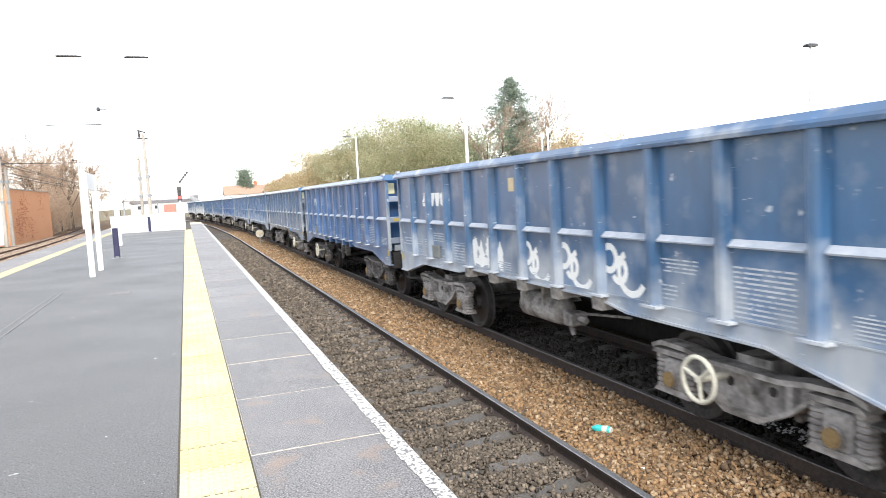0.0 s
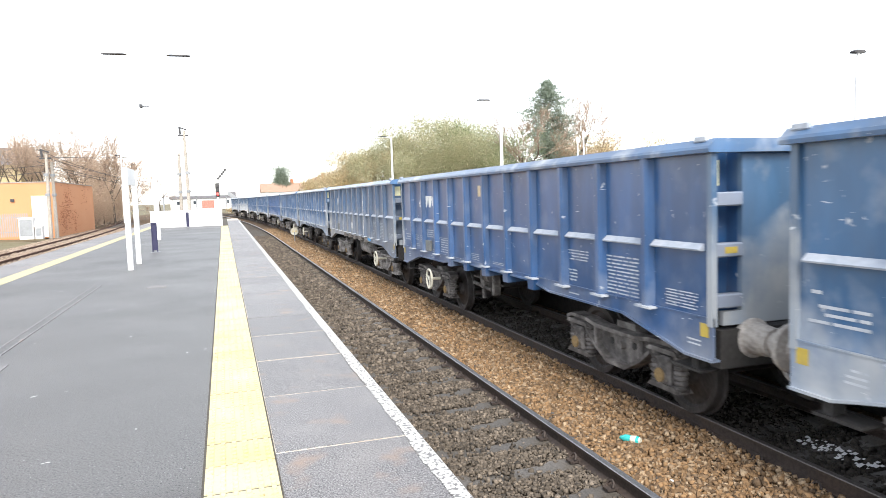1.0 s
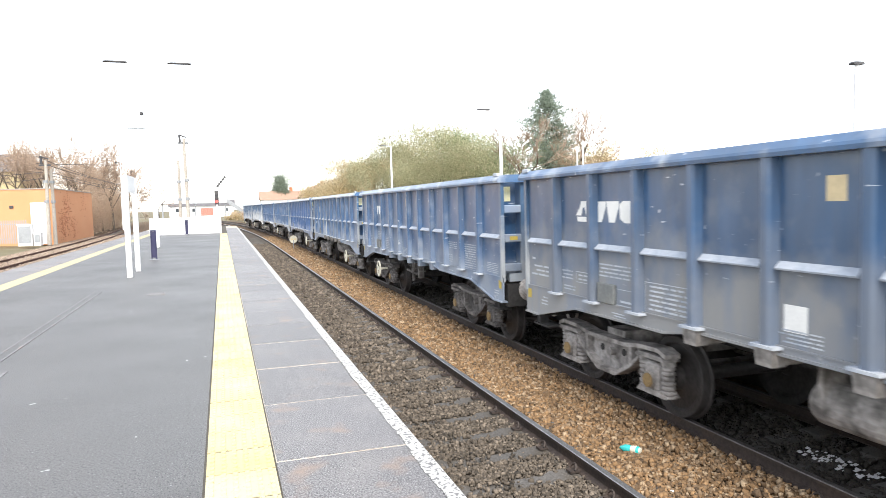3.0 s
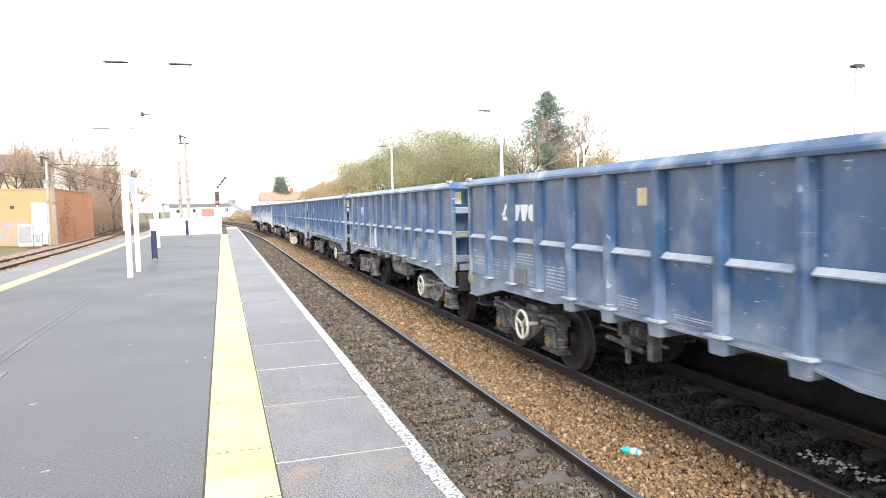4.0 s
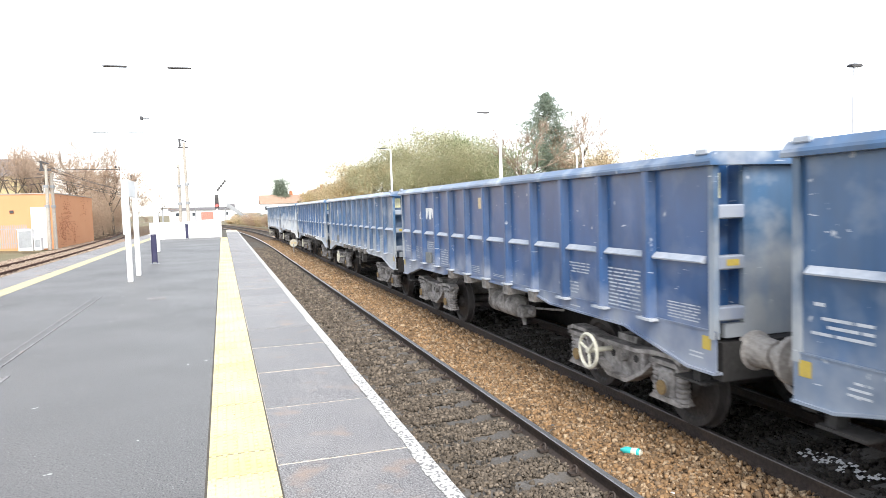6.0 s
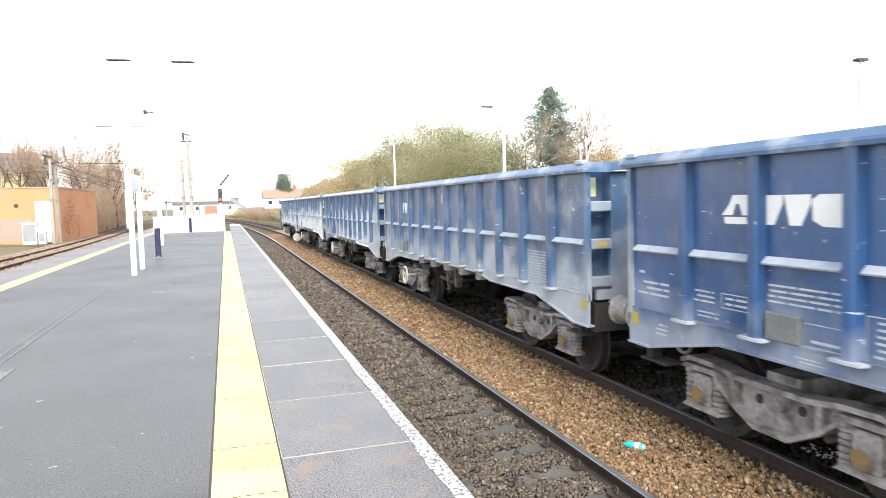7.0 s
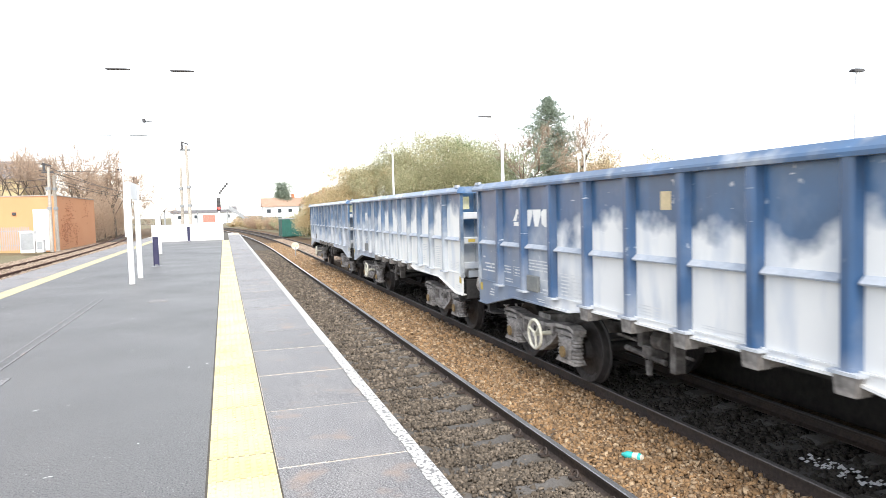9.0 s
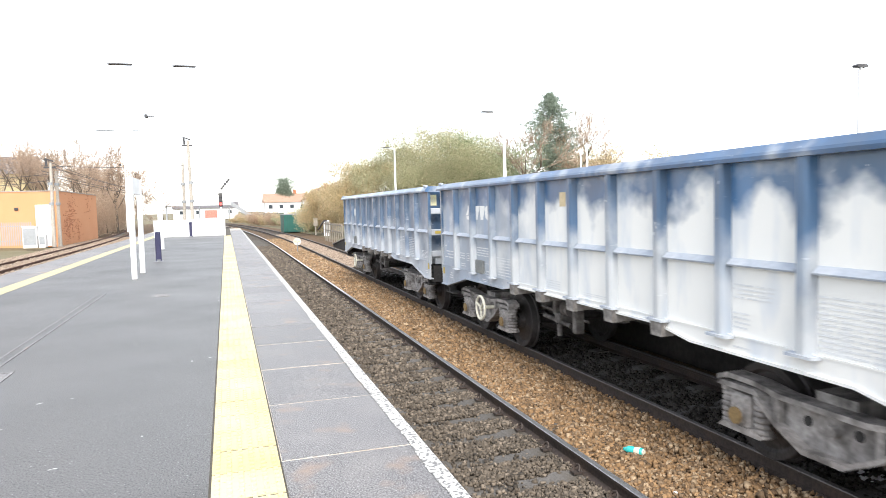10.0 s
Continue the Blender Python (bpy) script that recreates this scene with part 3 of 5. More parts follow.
def make_track(centre, label, foot, head, sleepers, clip_rails=(), clip_to=24, top=ZR, half=1.25):
    t = new("railway_track")
    tagged(t, label, "railway track")
    for x in (centre - 0.7525, centre + 0.7525):
        r = None
        for nm, bm, mat in rail_mesh(x, "rail", foot, head, top):
            o = part(nm, bm, mat, t if r is None else r)
            r = r or o
    b = bmesh.new()
    prism(b, [(-half, -0.16), (half, -0.16), (half, -0.02), (half - 0.05, 0.0), (0.45, 0.0), (0.38, -0.03), (-0.38, -0.03), (-0.45, 0.0), (0.05 - half, 0.0), (-half, -0.02)], "y", -0.13, 0.13)
    me = mesh_of("sleeper", b, CONCRETE)
    if sleepers:
        for i in range(sleepers):
            y = 1.72 + (i - 14) * 0.68
            piece("sleeper", me, t, (centre + bend(y), y, -1.095 + top - ZR + random.uniform(-0.006, 0.004)), random.uniform(-0.01, 0.01))
    b = bmesh.new()
    ring(b, Matrix.Translation((0, 0, 0.03)) @ pose(0, 0, 0, 62, 0, 90), 0.05, 0.0125, 8, 5, 4.6)
    box(b, -0.05, 0.05, -0.045, 0.045, -0.005, 0.018)
    me = mesh_of("rail_clip", b, RUST)
    for x, turn in clip_rails:
        for i in range(clip_to):
            y = 1.72 + (i - 4) * 0.68
            piece("rail_clip", me, t, (x, y, -1.08), turn)


def stones(name, label, x0, x1, bands, material, z, keep=None, size=0.034):
    """Loose stones: many small uneven blocks in one mesh. bands: from, to, how many a square metre, size factor."""
    cube = np.array([(-1, -1, -1), (1, -1, -1), (1, 1, -1), (-1, 1, -1), (-1, -1, 1), (1, -1, 1), (1, 1, 1), (-1, 1, 1)], dtype=np.float32)
    quad = np.array([(0, 3, 2, 1), (4, 5, 6, 7), (0, 1, 5, 4), (1, 2, 6, 5), (2, 3, 7, 6), (3, 0, 4, 7)])
    vs = []
    for y0, y1, many, grow in bands:
        n = int((x1 - x0) * (y1 - y0) * many)
        c = np.column_stack([np.random.uniform(x0, x1, n), np.random.uniform(y0, y1, n), z + np.random.uniform(-0.022, 0.026, n)])
        if keep is not None:
            c = c[keep(c)]
        n = len(c)
        c[:, 0] -= np.maximum(0, c[:, 1] - 42) ** 2 / 1600.0
        s = size * grow * np.random.uniform(0.55, 1.25, (n, 1, 1)) * np.random.uniform(0.38, 1.1, (n, 1, 3))
        v = cube[None] * s * np.random.uniform(0.5, 1.2, (n, 8, 3))
        a, b_ = np.random.uniform(0, 6.28, n), np.random.uniform(-0.9, 0.9, n)
        ca, sa, cb, sb = np.cos(a), np.sin(a), np.cos(b_), np.sin(b_)
        x = v[..., 0] * ca[:, None] - v[..., 1] * sa[:, None]
        y = v[..., 0] * sa[:, None] + v[..., 1] * ca[:, None]
        zz = v[..., 2]
        y, zz = y * cb[:, None] - zz * sb[:, None], y * sb[:, None] + zz * cb[:, None]
        vs.append(np.stack([x, y, zz], -1) + c[:, None, :])
    v = np.concatenate(vs)
    f = (quad[None] + 8 * np.arange(len(v))[:, None, None]).reshape(-1, 4)
    tagged(new(name, soup(name, v.reshape(-1, 3), f, material)), label, "ballast", kind="stuff")


def between_sleepers(c):
    """Few stones lie on the sleepers, fewest near the rail."""
    d = np.abs((c[:, 1] - 1.72 + 0.34) % 0.68 - 0.34)
    on = d < 0.12
    cover = np.random.uniform(0, 1, len(c)) < np.where(c[:, 0] > 2.7, 0.04, 0.22)
    return ~on | cover


# ---- wagons ----
RIBS = [BODY / 2 + 0.943 * (i - 5) for i in range(11)]
CACHE = {}


def shared(key, build, material):
    k = (key, material.name)
    if k not in CACHE:
        bm = bmesh.new()
        build(bm)
        CACHE[k] = mesh_of(key, bm, material)
    return CACHE[k]


def rib_build(bm):
    for_side = [(-1.30, -0.085), (-1.385, -0.06), (-1.405, -0.035), (-1.405, 0.035), (-1.385, 0.06), (-1.30, 0.085)]
    prism(bm, for_side, "z", 1.27, 2.80)


def ledge_build(bm):
    prism(bm, [(-1.29, -0.15), (-1.43, -0.13), (-1.43, 0.13), (-1.29, 0.15)], "z", 1.245, 1.27)


def foot_build(bm):
    prism(bm, [(-0.11, 1.245), (0.11, 1.245), (0.085, 1.09), (-0.085, 1.09)], "x", -1.40, -1.25)
    box(bm, -1.25, 1.25, -0.05, 0.05, 1.09, 1.2)


def waist_build(bm, length):
    prism(bm, [(-1.31, 1.895), (-1.372, 1.897), (-1.378, 1.912), (-1.32, 1.965), (-1.31, 1.965)], "y", -length / 2, length / 2)


def rung_build(bm):
    box(bm, -1.288, -0.991, 0.01, 0.12, -0.065, 0.065, 0.012)


def buffer_build(bm):
    m = Matrix.Rotation(radians(90), 4, "Z")
    lathe(bm, [(-0.475, 0.0), (-0.475, 0.20), (-0.455, 0.225), (-0.425, 0.215), (-0.40, 0.12), (-0.36, 0.10), (-0.26, 0.10), (-0.26, 0.135), (-0.02, 0.155), (0.0, 0.19), (0.05, 0.19)], 20, m)


def wheelset_build(bm):
    for s in (-1, 1):
        prof = [(-0.135, 0.0), (-0.135, 0.13), (-0.045, 0.15), (-0.03, 0.36), (-0.06, 0.39), (-0.065, 0.452), (-0.055, 0.458), (0.035, 0.462), (0.045, 0.488), (0.065, 0.488), (0.07, 0.40), (0.03, 0.36), (0.02, 0.15), (0.06, 0.12), (0.06, 0.0)]
        m = Matrix.Translation((s * 0.755, 0, 0)) @ Matrix.Diagonal((-s, 1, 1, 1)) if s > 0 else Matrix.Translation((s * 0.755, 0, 0))
        lathe(bm, prof, 32, m)
    rod(bm, (-1.0, 0, 0), (1.0, 0, 0), 0.08, seg=12)


def tread_build(bm):
    for s in (-1, 1):
        lathe(bm, [(s * 0.755 - 0.05, 0.40), (s * 0.755 - 0.05, 0.4595), (s * 0.755 + 0.03, 0.4635), (s * 0.755 + 0.03, 0.40)], 32, Matrix.Identity(4))


def frame_build(bm):
    # cast side frame: a straight upper chord, a lower chord that sags to the middle
    top = [(-1.22, 0.76), (-1.08, 0.81), (-0.72, 0.80), (-0.42, 0.755), (0.42, 0.755), (0.72, 0.80), (1.08, 0.81), (1.22, 0.76)]
    low = [(1.22, 0.70), (0.70, 0.66), (0.52, 0.52), (0.20, 0.36), (-0.20, 0.36), (-0.52, 0.52), (-0.70, 0.66), (-1.22, 0.70)]
    for s in (-1, 1):
        prism(bm, top + low, "x", s * 1.00, s * 1.06)
        # flanges along the upper and lower edges
        for chain, w in ((top, 0.024), (low[1:-1], 0.024)):
            for (y0, z0), (y1, z1) in zip(chain, chain[1:]):
                prism(bm, [(y0, z0 + w), (y1, z1 + w), (y1, z1 - w), (y0, z0 - w)], "x", s * 0.97, s * 1.16)
        for y in (-0.50, 0.50):     # guide columns beside the springs
            box(bm, min(s * 1.05, s * 1.14), max(s * 1.05, s * 1.14), y - 0.035, y + 0.035, 0.50, 0.77, 0.01)
        rod(bm, (s * 1.06, -0.05, 0.60), (s * 1.13, -0.05, 0.60), 0.05, seg=10)
    box(bm, -1.0, 1.0, -0.2, 0.2, 0.5, 0.86)
    for y in (-0.42, 0.42):
        rod(bm, (-0.95, y, 0.42), (0.95, y, 0.42), 0.04, seg=8)


# solid black disc, its colour standing for the shade inside a frame hole
def hole_build(bm):
    rod(bm, (0, 0, 0), (0.066, 0, 0), 0.045, seg=12)


def axlebox_build(bm):
    box(bm, -0.09, 0.10, -0.13, 0.13, 0.34, 0.66, 0.03)
    rod(bm, (-0.12, 0, TREAD), (0.06, 0, TREAD), 0.095, 0.11, 14)
    prism(bm, [(-0.27, 0.30), (0.27, 0.30), (0.20, 0.36), (-0.20, 0.36)], "x", -0.10, 0.10)
    prism(bm, [(-0.28, 0.70), (0.28, 0.70), (0.22, 0.75), (-0.22, 0.75)], "x", -0.11, 0.10)


def spring_build(bm):
    prof = [(0.30, 0.0), (0.30, 0.085), (0.325, 0.085)]
    for i in range(6):
        prof += [(0.325 + i * 0.053, 0.058), (0.342 + i * 0.053, 0.08), (0.362 + i * 0.053, 0.08)]
    prof += [(0.645, 0.06), (0.65, 0.085), (0.70, 0.085), (0.70, 0.0)]
    lathe(bm, prof, 10, Matrix.Rotation(radians(-90), 4, "Y"))


def cap_build(bm):
    rod(bm, (-0.12, 0, TREAD), (-0.14, 0, TREAD), 0.08, seg=12)


def handwheel_build(bm):
    m = Matrix.Translation((-1.39, 0, 0)) @ Matrix.Rotation(radians(90), 4, "Y")
    ring(bm, m, 0.205, 0.023, 28, 8)
    for a in (20, 140, 260):
        c, s = math.cos(radians(a)), math.sin(radians(a))
        rod(bm, (-1.38, 0, 0), (-1.39, 0.20 * c, 0.20 * s), 0.02, seg=6)
    rod(bm, (-1.0, 0, 0), (-1.41, 0, 0), 0.032, seg=10)


def tank_build(bm):
    m = Matrix.Translation((-0.82, 6.1, 0.76)) @ Matrix.Rotation(radians(90), 4, "Z")
    lathe(bm, [(-0.62, 0.0), (-0.61, 0.10), (-0.56, 0.17), (-0.50, 0.195), (0.44, 0.195), (0.50, 0.17), (0.55, 0.10), (0.56, 0.0)], 20, m)
    box(bm, -0.98, -0.72, 5.12, 5.34, 0.62, 0.80, 0.02)
    rod(bm, (-0.85, 4.95, 0.72), (-0.85, 5.55, 0.76), 0.04, seg=8)
    rod(bm, (-0.9, 5.23, 0.62), (-0.9, 5.20, 0.50), 0.05, 0.03, 8)
    rod(bm, (-0.7, 5.6, 0.72), (-0.7, 4.2, 0.86), 0.018, seg=6)
    for y in (5.8, 6.45):
        box(bm, -1.025, -0.62, y - 0.03, y + 0.03, 0.76, 1.2)


def valve_build(bm):
    box(bm, -0.98, -0.72, 6.85, 7.02, 0.70, 0.86, 0.02)
    rod(bm, (-0.95, 6.9, 0.70), (-0.95, 6.9, 0.52), 0.05, 0.035, 8)
    rod(bm, (-0.8, 6.3, 0.8), (-0.8, 7.8, 0.84), 0.02, seg=6)
    box(bm, -0.95, -0.8, 6.42, 6.52, 0.62, 1.2, 0.015)
    box(bm, -0.92, -0.8, 7.1, 7.2, 0.8, 1.2, 0.015)
    rod(bm, (-1.0, 7.3, 0.78), (-0.9, 6.65, 0.70), 0.035, seg=8)
    rod(bm, (-0.9, 6.6, 0.95), (-0.9, 6.8, 0.95), 0.11, seg=12)


def make_bogie(parent, y, wheel_at, light):
    bogie = new("bogie")
    bogie.parent = parent
    bogie.location = (0, y, RAIL2)
    grime = BOGIE_LIGHT if light else BOGIE
    piece("side_frame", shared("side_frame", frame_build, grime), bogie)
    for e in (-1, 1):
        for d, z in ((-0.27, 0.62), (0.22, 0.60)):
            piece("frame_hole", shared("frame_hole", hole_build, UNDER), bogie, (e * 1.0, d, z), 0 if e > 0 else math.pi)
    sets = []
    for dy in (-AXLE, AXLE):
        w = piece("wheelset", shared("wheelset", wheelset_build, WHEEL), bogie, (0, dy, TREAD))
        sets.append((w, dy))
        for e in (-1, 1):
            turn = 0 if e < 0 else math.pi
            piece("axle_box", shared("axle_box", axlebox_build, grime), bogie, (e * 1.06, dy, 0), turn)
            piece("axle_cap", shared("axle_cap", cap_build, OCHRE), bogie, (e * 1.06, dy, 0), turn)
            for d in (-0.205, 0.205):
                piece("coil_spring", shared("coil_spring", spring_build, grime), bogie, (e * 1.06, dy + d, 0))
    if wheel_at is not None:
        o = piece("handwheel", shared("handwheel", handwheel_build, CREAM), bogie, (0, wheel_at, 0.65))
        o["label"] = "cream spoked brake handwheel"
    return sets


def bars(bm, y0, y1, z0, z1, lines, x=-1.3165, seed=0, ragged=0.3):
    """Rows of lettering too small to read."""
    r = random.Random(seed)
    h = (z1 - z0) / lines
    for i in range(lines):
        z = z1 - (i + 0.5) * h
        e = y1 - (y1 - y0) * r.uniform(0, ragged)
        y = e
        while y > y0 + 0.02:
            w = min(r.uniform(0.08, 0.34), y - y0)
            bm.faces.new([bm.verts.new(p) for p in ((x, y, z - h * 0.2), (x, y - w, z - h * 0.2), (x, y - w, z + h * 0.2), (x, y, z + h * 0.2))])
            y -= w + 0.025


def outline(bm, y0, y1, z0, z1, x=-1.3165, w=0.009):
    """A thin painted box round lettering."""
    for a0, a1, b0, b1 in ((y0, y1, z0, z0 + w), (y0, y1, z1 - w, z1), (y0, y0 + w, z0 + w, z1 - w), (y1 - w, y1, z0 + w, z1 - w)):
        plate(bm, [(a1, b0), (a0, b0), (a0, b1), (a1, b1)], x)


def plate(bm, pts, x):
    bm.faces.new([bm.verts.new((x, a, b)) for a, b in pts])


def make_wagon(look_name, label, handwheel, tank, light=False):
    paint = LOOK[look_name]
    w = new("open_box_wagon")
    tagged(w, label, "goods wagon", "wagons of the goods train")
    bm = bmesh.new()
    for s in (-1, 1):
        box(bm, s * 1.30 - 0.012, s * 1.30 + 0.012, 0.02, BODY - 0.02, 1.2, 2.81)
    part("side_panel", bm, paint, w)
    bm = bmesh.new()
    box(bm, -1.28, 1.28, 0.3, BODY - 0.3, 1.18, 1.24)
    part("floor_plate", bm, UNDER, w)
    bm = bmesh.new()
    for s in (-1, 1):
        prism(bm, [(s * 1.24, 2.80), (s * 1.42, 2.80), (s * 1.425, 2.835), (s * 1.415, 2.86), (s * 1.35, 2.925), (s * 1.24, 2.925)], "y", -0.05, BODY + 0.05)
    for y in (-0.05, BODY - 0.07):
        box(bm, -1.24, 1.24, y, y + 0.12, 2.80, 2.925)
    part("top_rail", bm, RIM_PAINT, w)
    for y0, y1 in zip([0.14] + [r + 0.088 for r in RIBS], [r - 0.088 for r in RIBS] + [BODY - 0.14]):
        long = y1 - y0 > 0.78
        for turn in (0, math.pi):
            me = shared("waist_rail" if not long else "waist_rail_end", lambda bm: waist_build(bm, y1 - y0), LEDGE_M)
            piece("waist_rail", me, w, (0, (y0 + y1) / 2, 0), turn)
    low = [(0.0, 0.88), (0.40, 0.88), (0.62, 0.93), (1.5, 1.11), (3.35, 1.12), (3.9, 1.21), (BODY - 3.9, 1.21), (BODY - 3.35, 1.12), (BODY - 1.5, 1.11), (BODY - 0.62, 0.93), (BODY - 0.40, 0.88), (BODY, 0.88)]
    bm = bmesh.new()
    for s in (-1, 1):
        prism(bm, low + [(BODY, 1.275), (0.0, 1.275)], "x", s * 1.315, s * 1.335)
        for (y0, z0), (y1, z1) in zip(low, low[1:]):
            prism(bm, [(y0, z0 + 0.012), (y1, z1 + 0.012), (y1, z1 - 0.012), (y0, z0 - 0.012)], "x", s * 1.26, s * 1.36)
        box(bm, s * 1.338 - 0.006, s * 1.338 + 0.006, 0, BODY, 1.268, 1.283)
    part("sole_bar", bm, paint, w)
    bm = bmesh.new()
    for y in (0.0, BODY - 0.14):
        box(bm, -1.25, 1.25, y, y + 0.14, 0.80, 1.16)
    box(bm, -0.35, 0.35, 0.14, BODY - 0.14, 0.85, 1.16)
    part("headstock", bm, UNDER, w)
    # ends: centre panel proud, ladder recess at both corners
    for end, y, s in (("front", 0.0, 1), ("rear", BODY, -1)):
        bm = bmesh.new()
        ys = sorted((y + 0.03 * s, y + 0.09 * s))
        box(bm, -0.99, 0.99, ys[0], ys[1], 1.33, 2.81)
        box(bm, -1.2, 1.2, ys[0], ys[1], 1.2, 1.33)
        part("end_panel", bm, END_PAINT, w)
        for e in (-1, 1):
            for nm, a0, a1, x0, x1 in (("recess_panel", 0.24, 0.27, 0.99, 1.285), ("corner_post", 0.0, 0.07, 1.29, 1.35), ("recess_side", 0.092, 0.239, 0.94, 0.989)):
                bm = bmesh.new()
                ys, xs = sorted((y + a0 * s, y + a1 * s)), sorted((e * x0, e * x1))
                box(bm, xs[0], xs[1], ys[0], ys[1], 1.2, 2.81)
                part(nm, bm, END_PAINT if nm == "corner_post" else RIB_PAINT[look_name], w)
        for e in (-1, 1):
            for z in (1.43, 1.905, 2.375):
                o = piece("ladder_step", shared("ladder_step", rung_build, RIB_PAINT[look_name]), w, (0, y + (0.0 if s > 0 else -0.08), z), 0)
                if e > 0:
                    o.location.x = 2.279
            o = piece("buffer", shared("buffer", buffer_build, BUFFER), w, (e * 0.87, y, 1.06), 0 if s > 0 else math.pi)
    for e in (-1, 1):
        turn = 0 if e < 0 else math.pi
        for i, y in enumerate(RIBS):
            piece("rib", shared("rib", rib_build, RIB_PAINT[look_name]), w, (0, y, 0), turn)
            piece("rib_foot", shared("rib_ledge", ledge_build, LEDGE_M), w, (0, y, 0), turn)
            if 3 <= i <= 7 and e < 0:
                piece("bracket", shared("bracket", foot_build, BOGIE_LIGHT if light else RIB_PAINT[look_name]), w, (0, y, 0), 0)
    sets = make_bogie(w, HUB, 0.26 if handwheel == "front" else None, light)
    sets += make_bogie(w, BODY - HUB + 0.08, -0.48 if handwheel == "rear" else None, light)
    if tank:
        piece("air_tank", shared("air_tank", tank_build, BOGIE_LIGHT), w)
    else:
        piece("brake_valve", shared("brake_valve", valve_build, BOGIE), w)
    for y, s in ((0.0, -1), (BODY, 1)):
        bm = bmesh.new()
        ring(bm, Matrix.Translation((-0.52, y + 0.14 * s, 0.80)) @ pose(0, 0, 0, 90, 180, 90), 0.17, 0.022, 10, 6, math.pi)
        rod(bm, (-0.52, y - 0.04 * s, 0.80), (-0.52, y - 0.04 * s, 0.9), 0.03, seg=8)
        rod(bm, (-0.52, y + 0.31 * s, 0.80), (-0.52, y + 0.31 * s, 0.92), 0.035, seg=8)
        part("brake_hose", bm, BUFFER, w, "pale dusty brake hose")
        bm = bmesh.new()
        box(bm, -1.30, -1.16, y - 0.32 * s - 0.05, y - 0.32 * s + 0.05, 0.74, 0.90, 0.01)
        box(bm, -1.32, -1.10, y - 0.42 * s - 0.22, y - 0.42 * s + 0.22, 0.72, 0.745)
        part("end_step", bm, UNDER, w)
        bm = bmesh.new()
        for e in (-1, 1):
            box(bm, e * 1.36 - 0.03, e * 1.36 + 0.03, y - 0.12 * s - 0.09, y - 0.12 * s + 0.09, 2.90, 2.955, 0.01)
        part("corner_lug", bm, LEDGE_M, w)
    # markings on the side towards the platform
    bm = bmesh.new()
    bars(bm, 8.62, 9.40, 1.57, 1.75, 4, seed=1, ragged=0.05)
    bars(bm, 7.76, 8.40, 1.30, 1.59, 6, seed=2, ragged=0.05)
    outline(bm, 7.70, 8.46, 1.27, 1.61)
    bars(bm, 10.06, 10.36, 1.46, 1.60, 3, seed=3)
    bars(bm, 9.64, 9.93, 1.47, 1.57, 2, seed=4)
    outline(bm, 9.60, 9.97, 1.45, 1.59)
    bars(bm, 10.0, 10.32, 1.32, 1.40, 2, seed=18)
    bars(bm, 10.75, 11.30, 1.42, 1.60, 3, seed=5)
    bars(bm, 11.17, 11.30, 1.64, 1.71, 1, seed=6)
    bars(bm, 8.66, 9.0, 1.30, 1.36, 1, seed=17)
    outline(bm, 8.62, 9.03, 1.28, 1.47)
    bars(bm, 1.22, 1.90, 1.29, 1.75, 11, seed=7, ragged=0.1)
    bars(bm, 2.30, 2.94, 1.60, 1.75, 4, seed=8, ragged=0.5)
    bars(bm, 2.58, 2.92, 1.33, 1.50, 4, seed=9, ragged=0.05)
    bars(bm, 0.24, 0.76, 1.31, 1.49, 6, seed=10, ragged=0.05)
    bars(bm, 4.9, 5.6, 1.31, 1.36, 2, seed=11)
    bars(bm, 6.15, 6.62, 1.30, 1.43, 4, seed=12)
    bars(bm, 2.5, 2.8, 1.16, 1.2, 1, x=-1.338, seed=13)
    bars(bm, 8.8, 9.1, 1.14, 1.2, 2, x=-1.338, seed=14)
    bars(bm, 10.75, 10.95, 1.03, 1.17, 3, x=-1.338, seed=15)
    bars(bm, 0.15, 0.4, 0.98, 1.06, 2, x=-1.338, seed=16)
    tagged(part("stencilled_lettering", bm, DECAL_PALE if look_name in ("white", "whitest", "tail") else DECAL_W, w, "rows of small white stencilled lettering"), kind="stuff")
    bm = bmesh.new()
    # a bold peaked mark, hollow in the middle
    plate(bm, [(9.86, 2.40), (9.74, 2.40), (9.72, 2.478), (9.82, 2.478)], -1.3135)
    plate(bm, [(9.96, 2.30), (9.82, 2.30), (9.78, 2.40), (9.86, 2.40)], -1.3135)
    plate(bm, [(9.74, 2.40), (9.70, 2.30), (9.64, 2.30), (9.64, 2.478), (9.72, 2.478)], -1.3135)
    plate(bm, [(9.92, 2.225), (9.80, 2.222), (9.72, 2.222), (9.64, 2.225), (9.65, 2.285), (9.93, 2.285)], -1.3135)
    part("emblem", bm, LOGO_W, w, "bold white painted emblem")
    for pts in ([(9.50, 2.47), (9.24, 2.47), (9.24, 2.40), (9.33, 2.225), (9.45, 2.225)], [(9.23, 2.47), (8.96, 2.47), (8.96, 2.40), (9.05, 2.225), (9.17, 2.225)], [(8.95, 2.43), (8.88, 2.47), (8.66, 2.47), (8.66, 2.222), (8.84, 2.222), (8.94, 2.27)]):
        bm = bmesh.new()
        plate(bm, pts, -1.3135 - 0.001)
        part("brand_block", bm, LOGO_W, w)
    bm = bmesh.new()
    box(bm, -1.36, -1.312, 9.03, 9.39, 1.275, 1.51, 0.01)
    part("document_box", bm, BOX_GREY, w)
    bm = bmesh.new()
    plate(bm, [(6.14, 2.44), (5.96, 2.44), (5.96, 2.63), (6.14, 2.63)], -1.3135)
    part("tan_plate", bm, TAN, w)
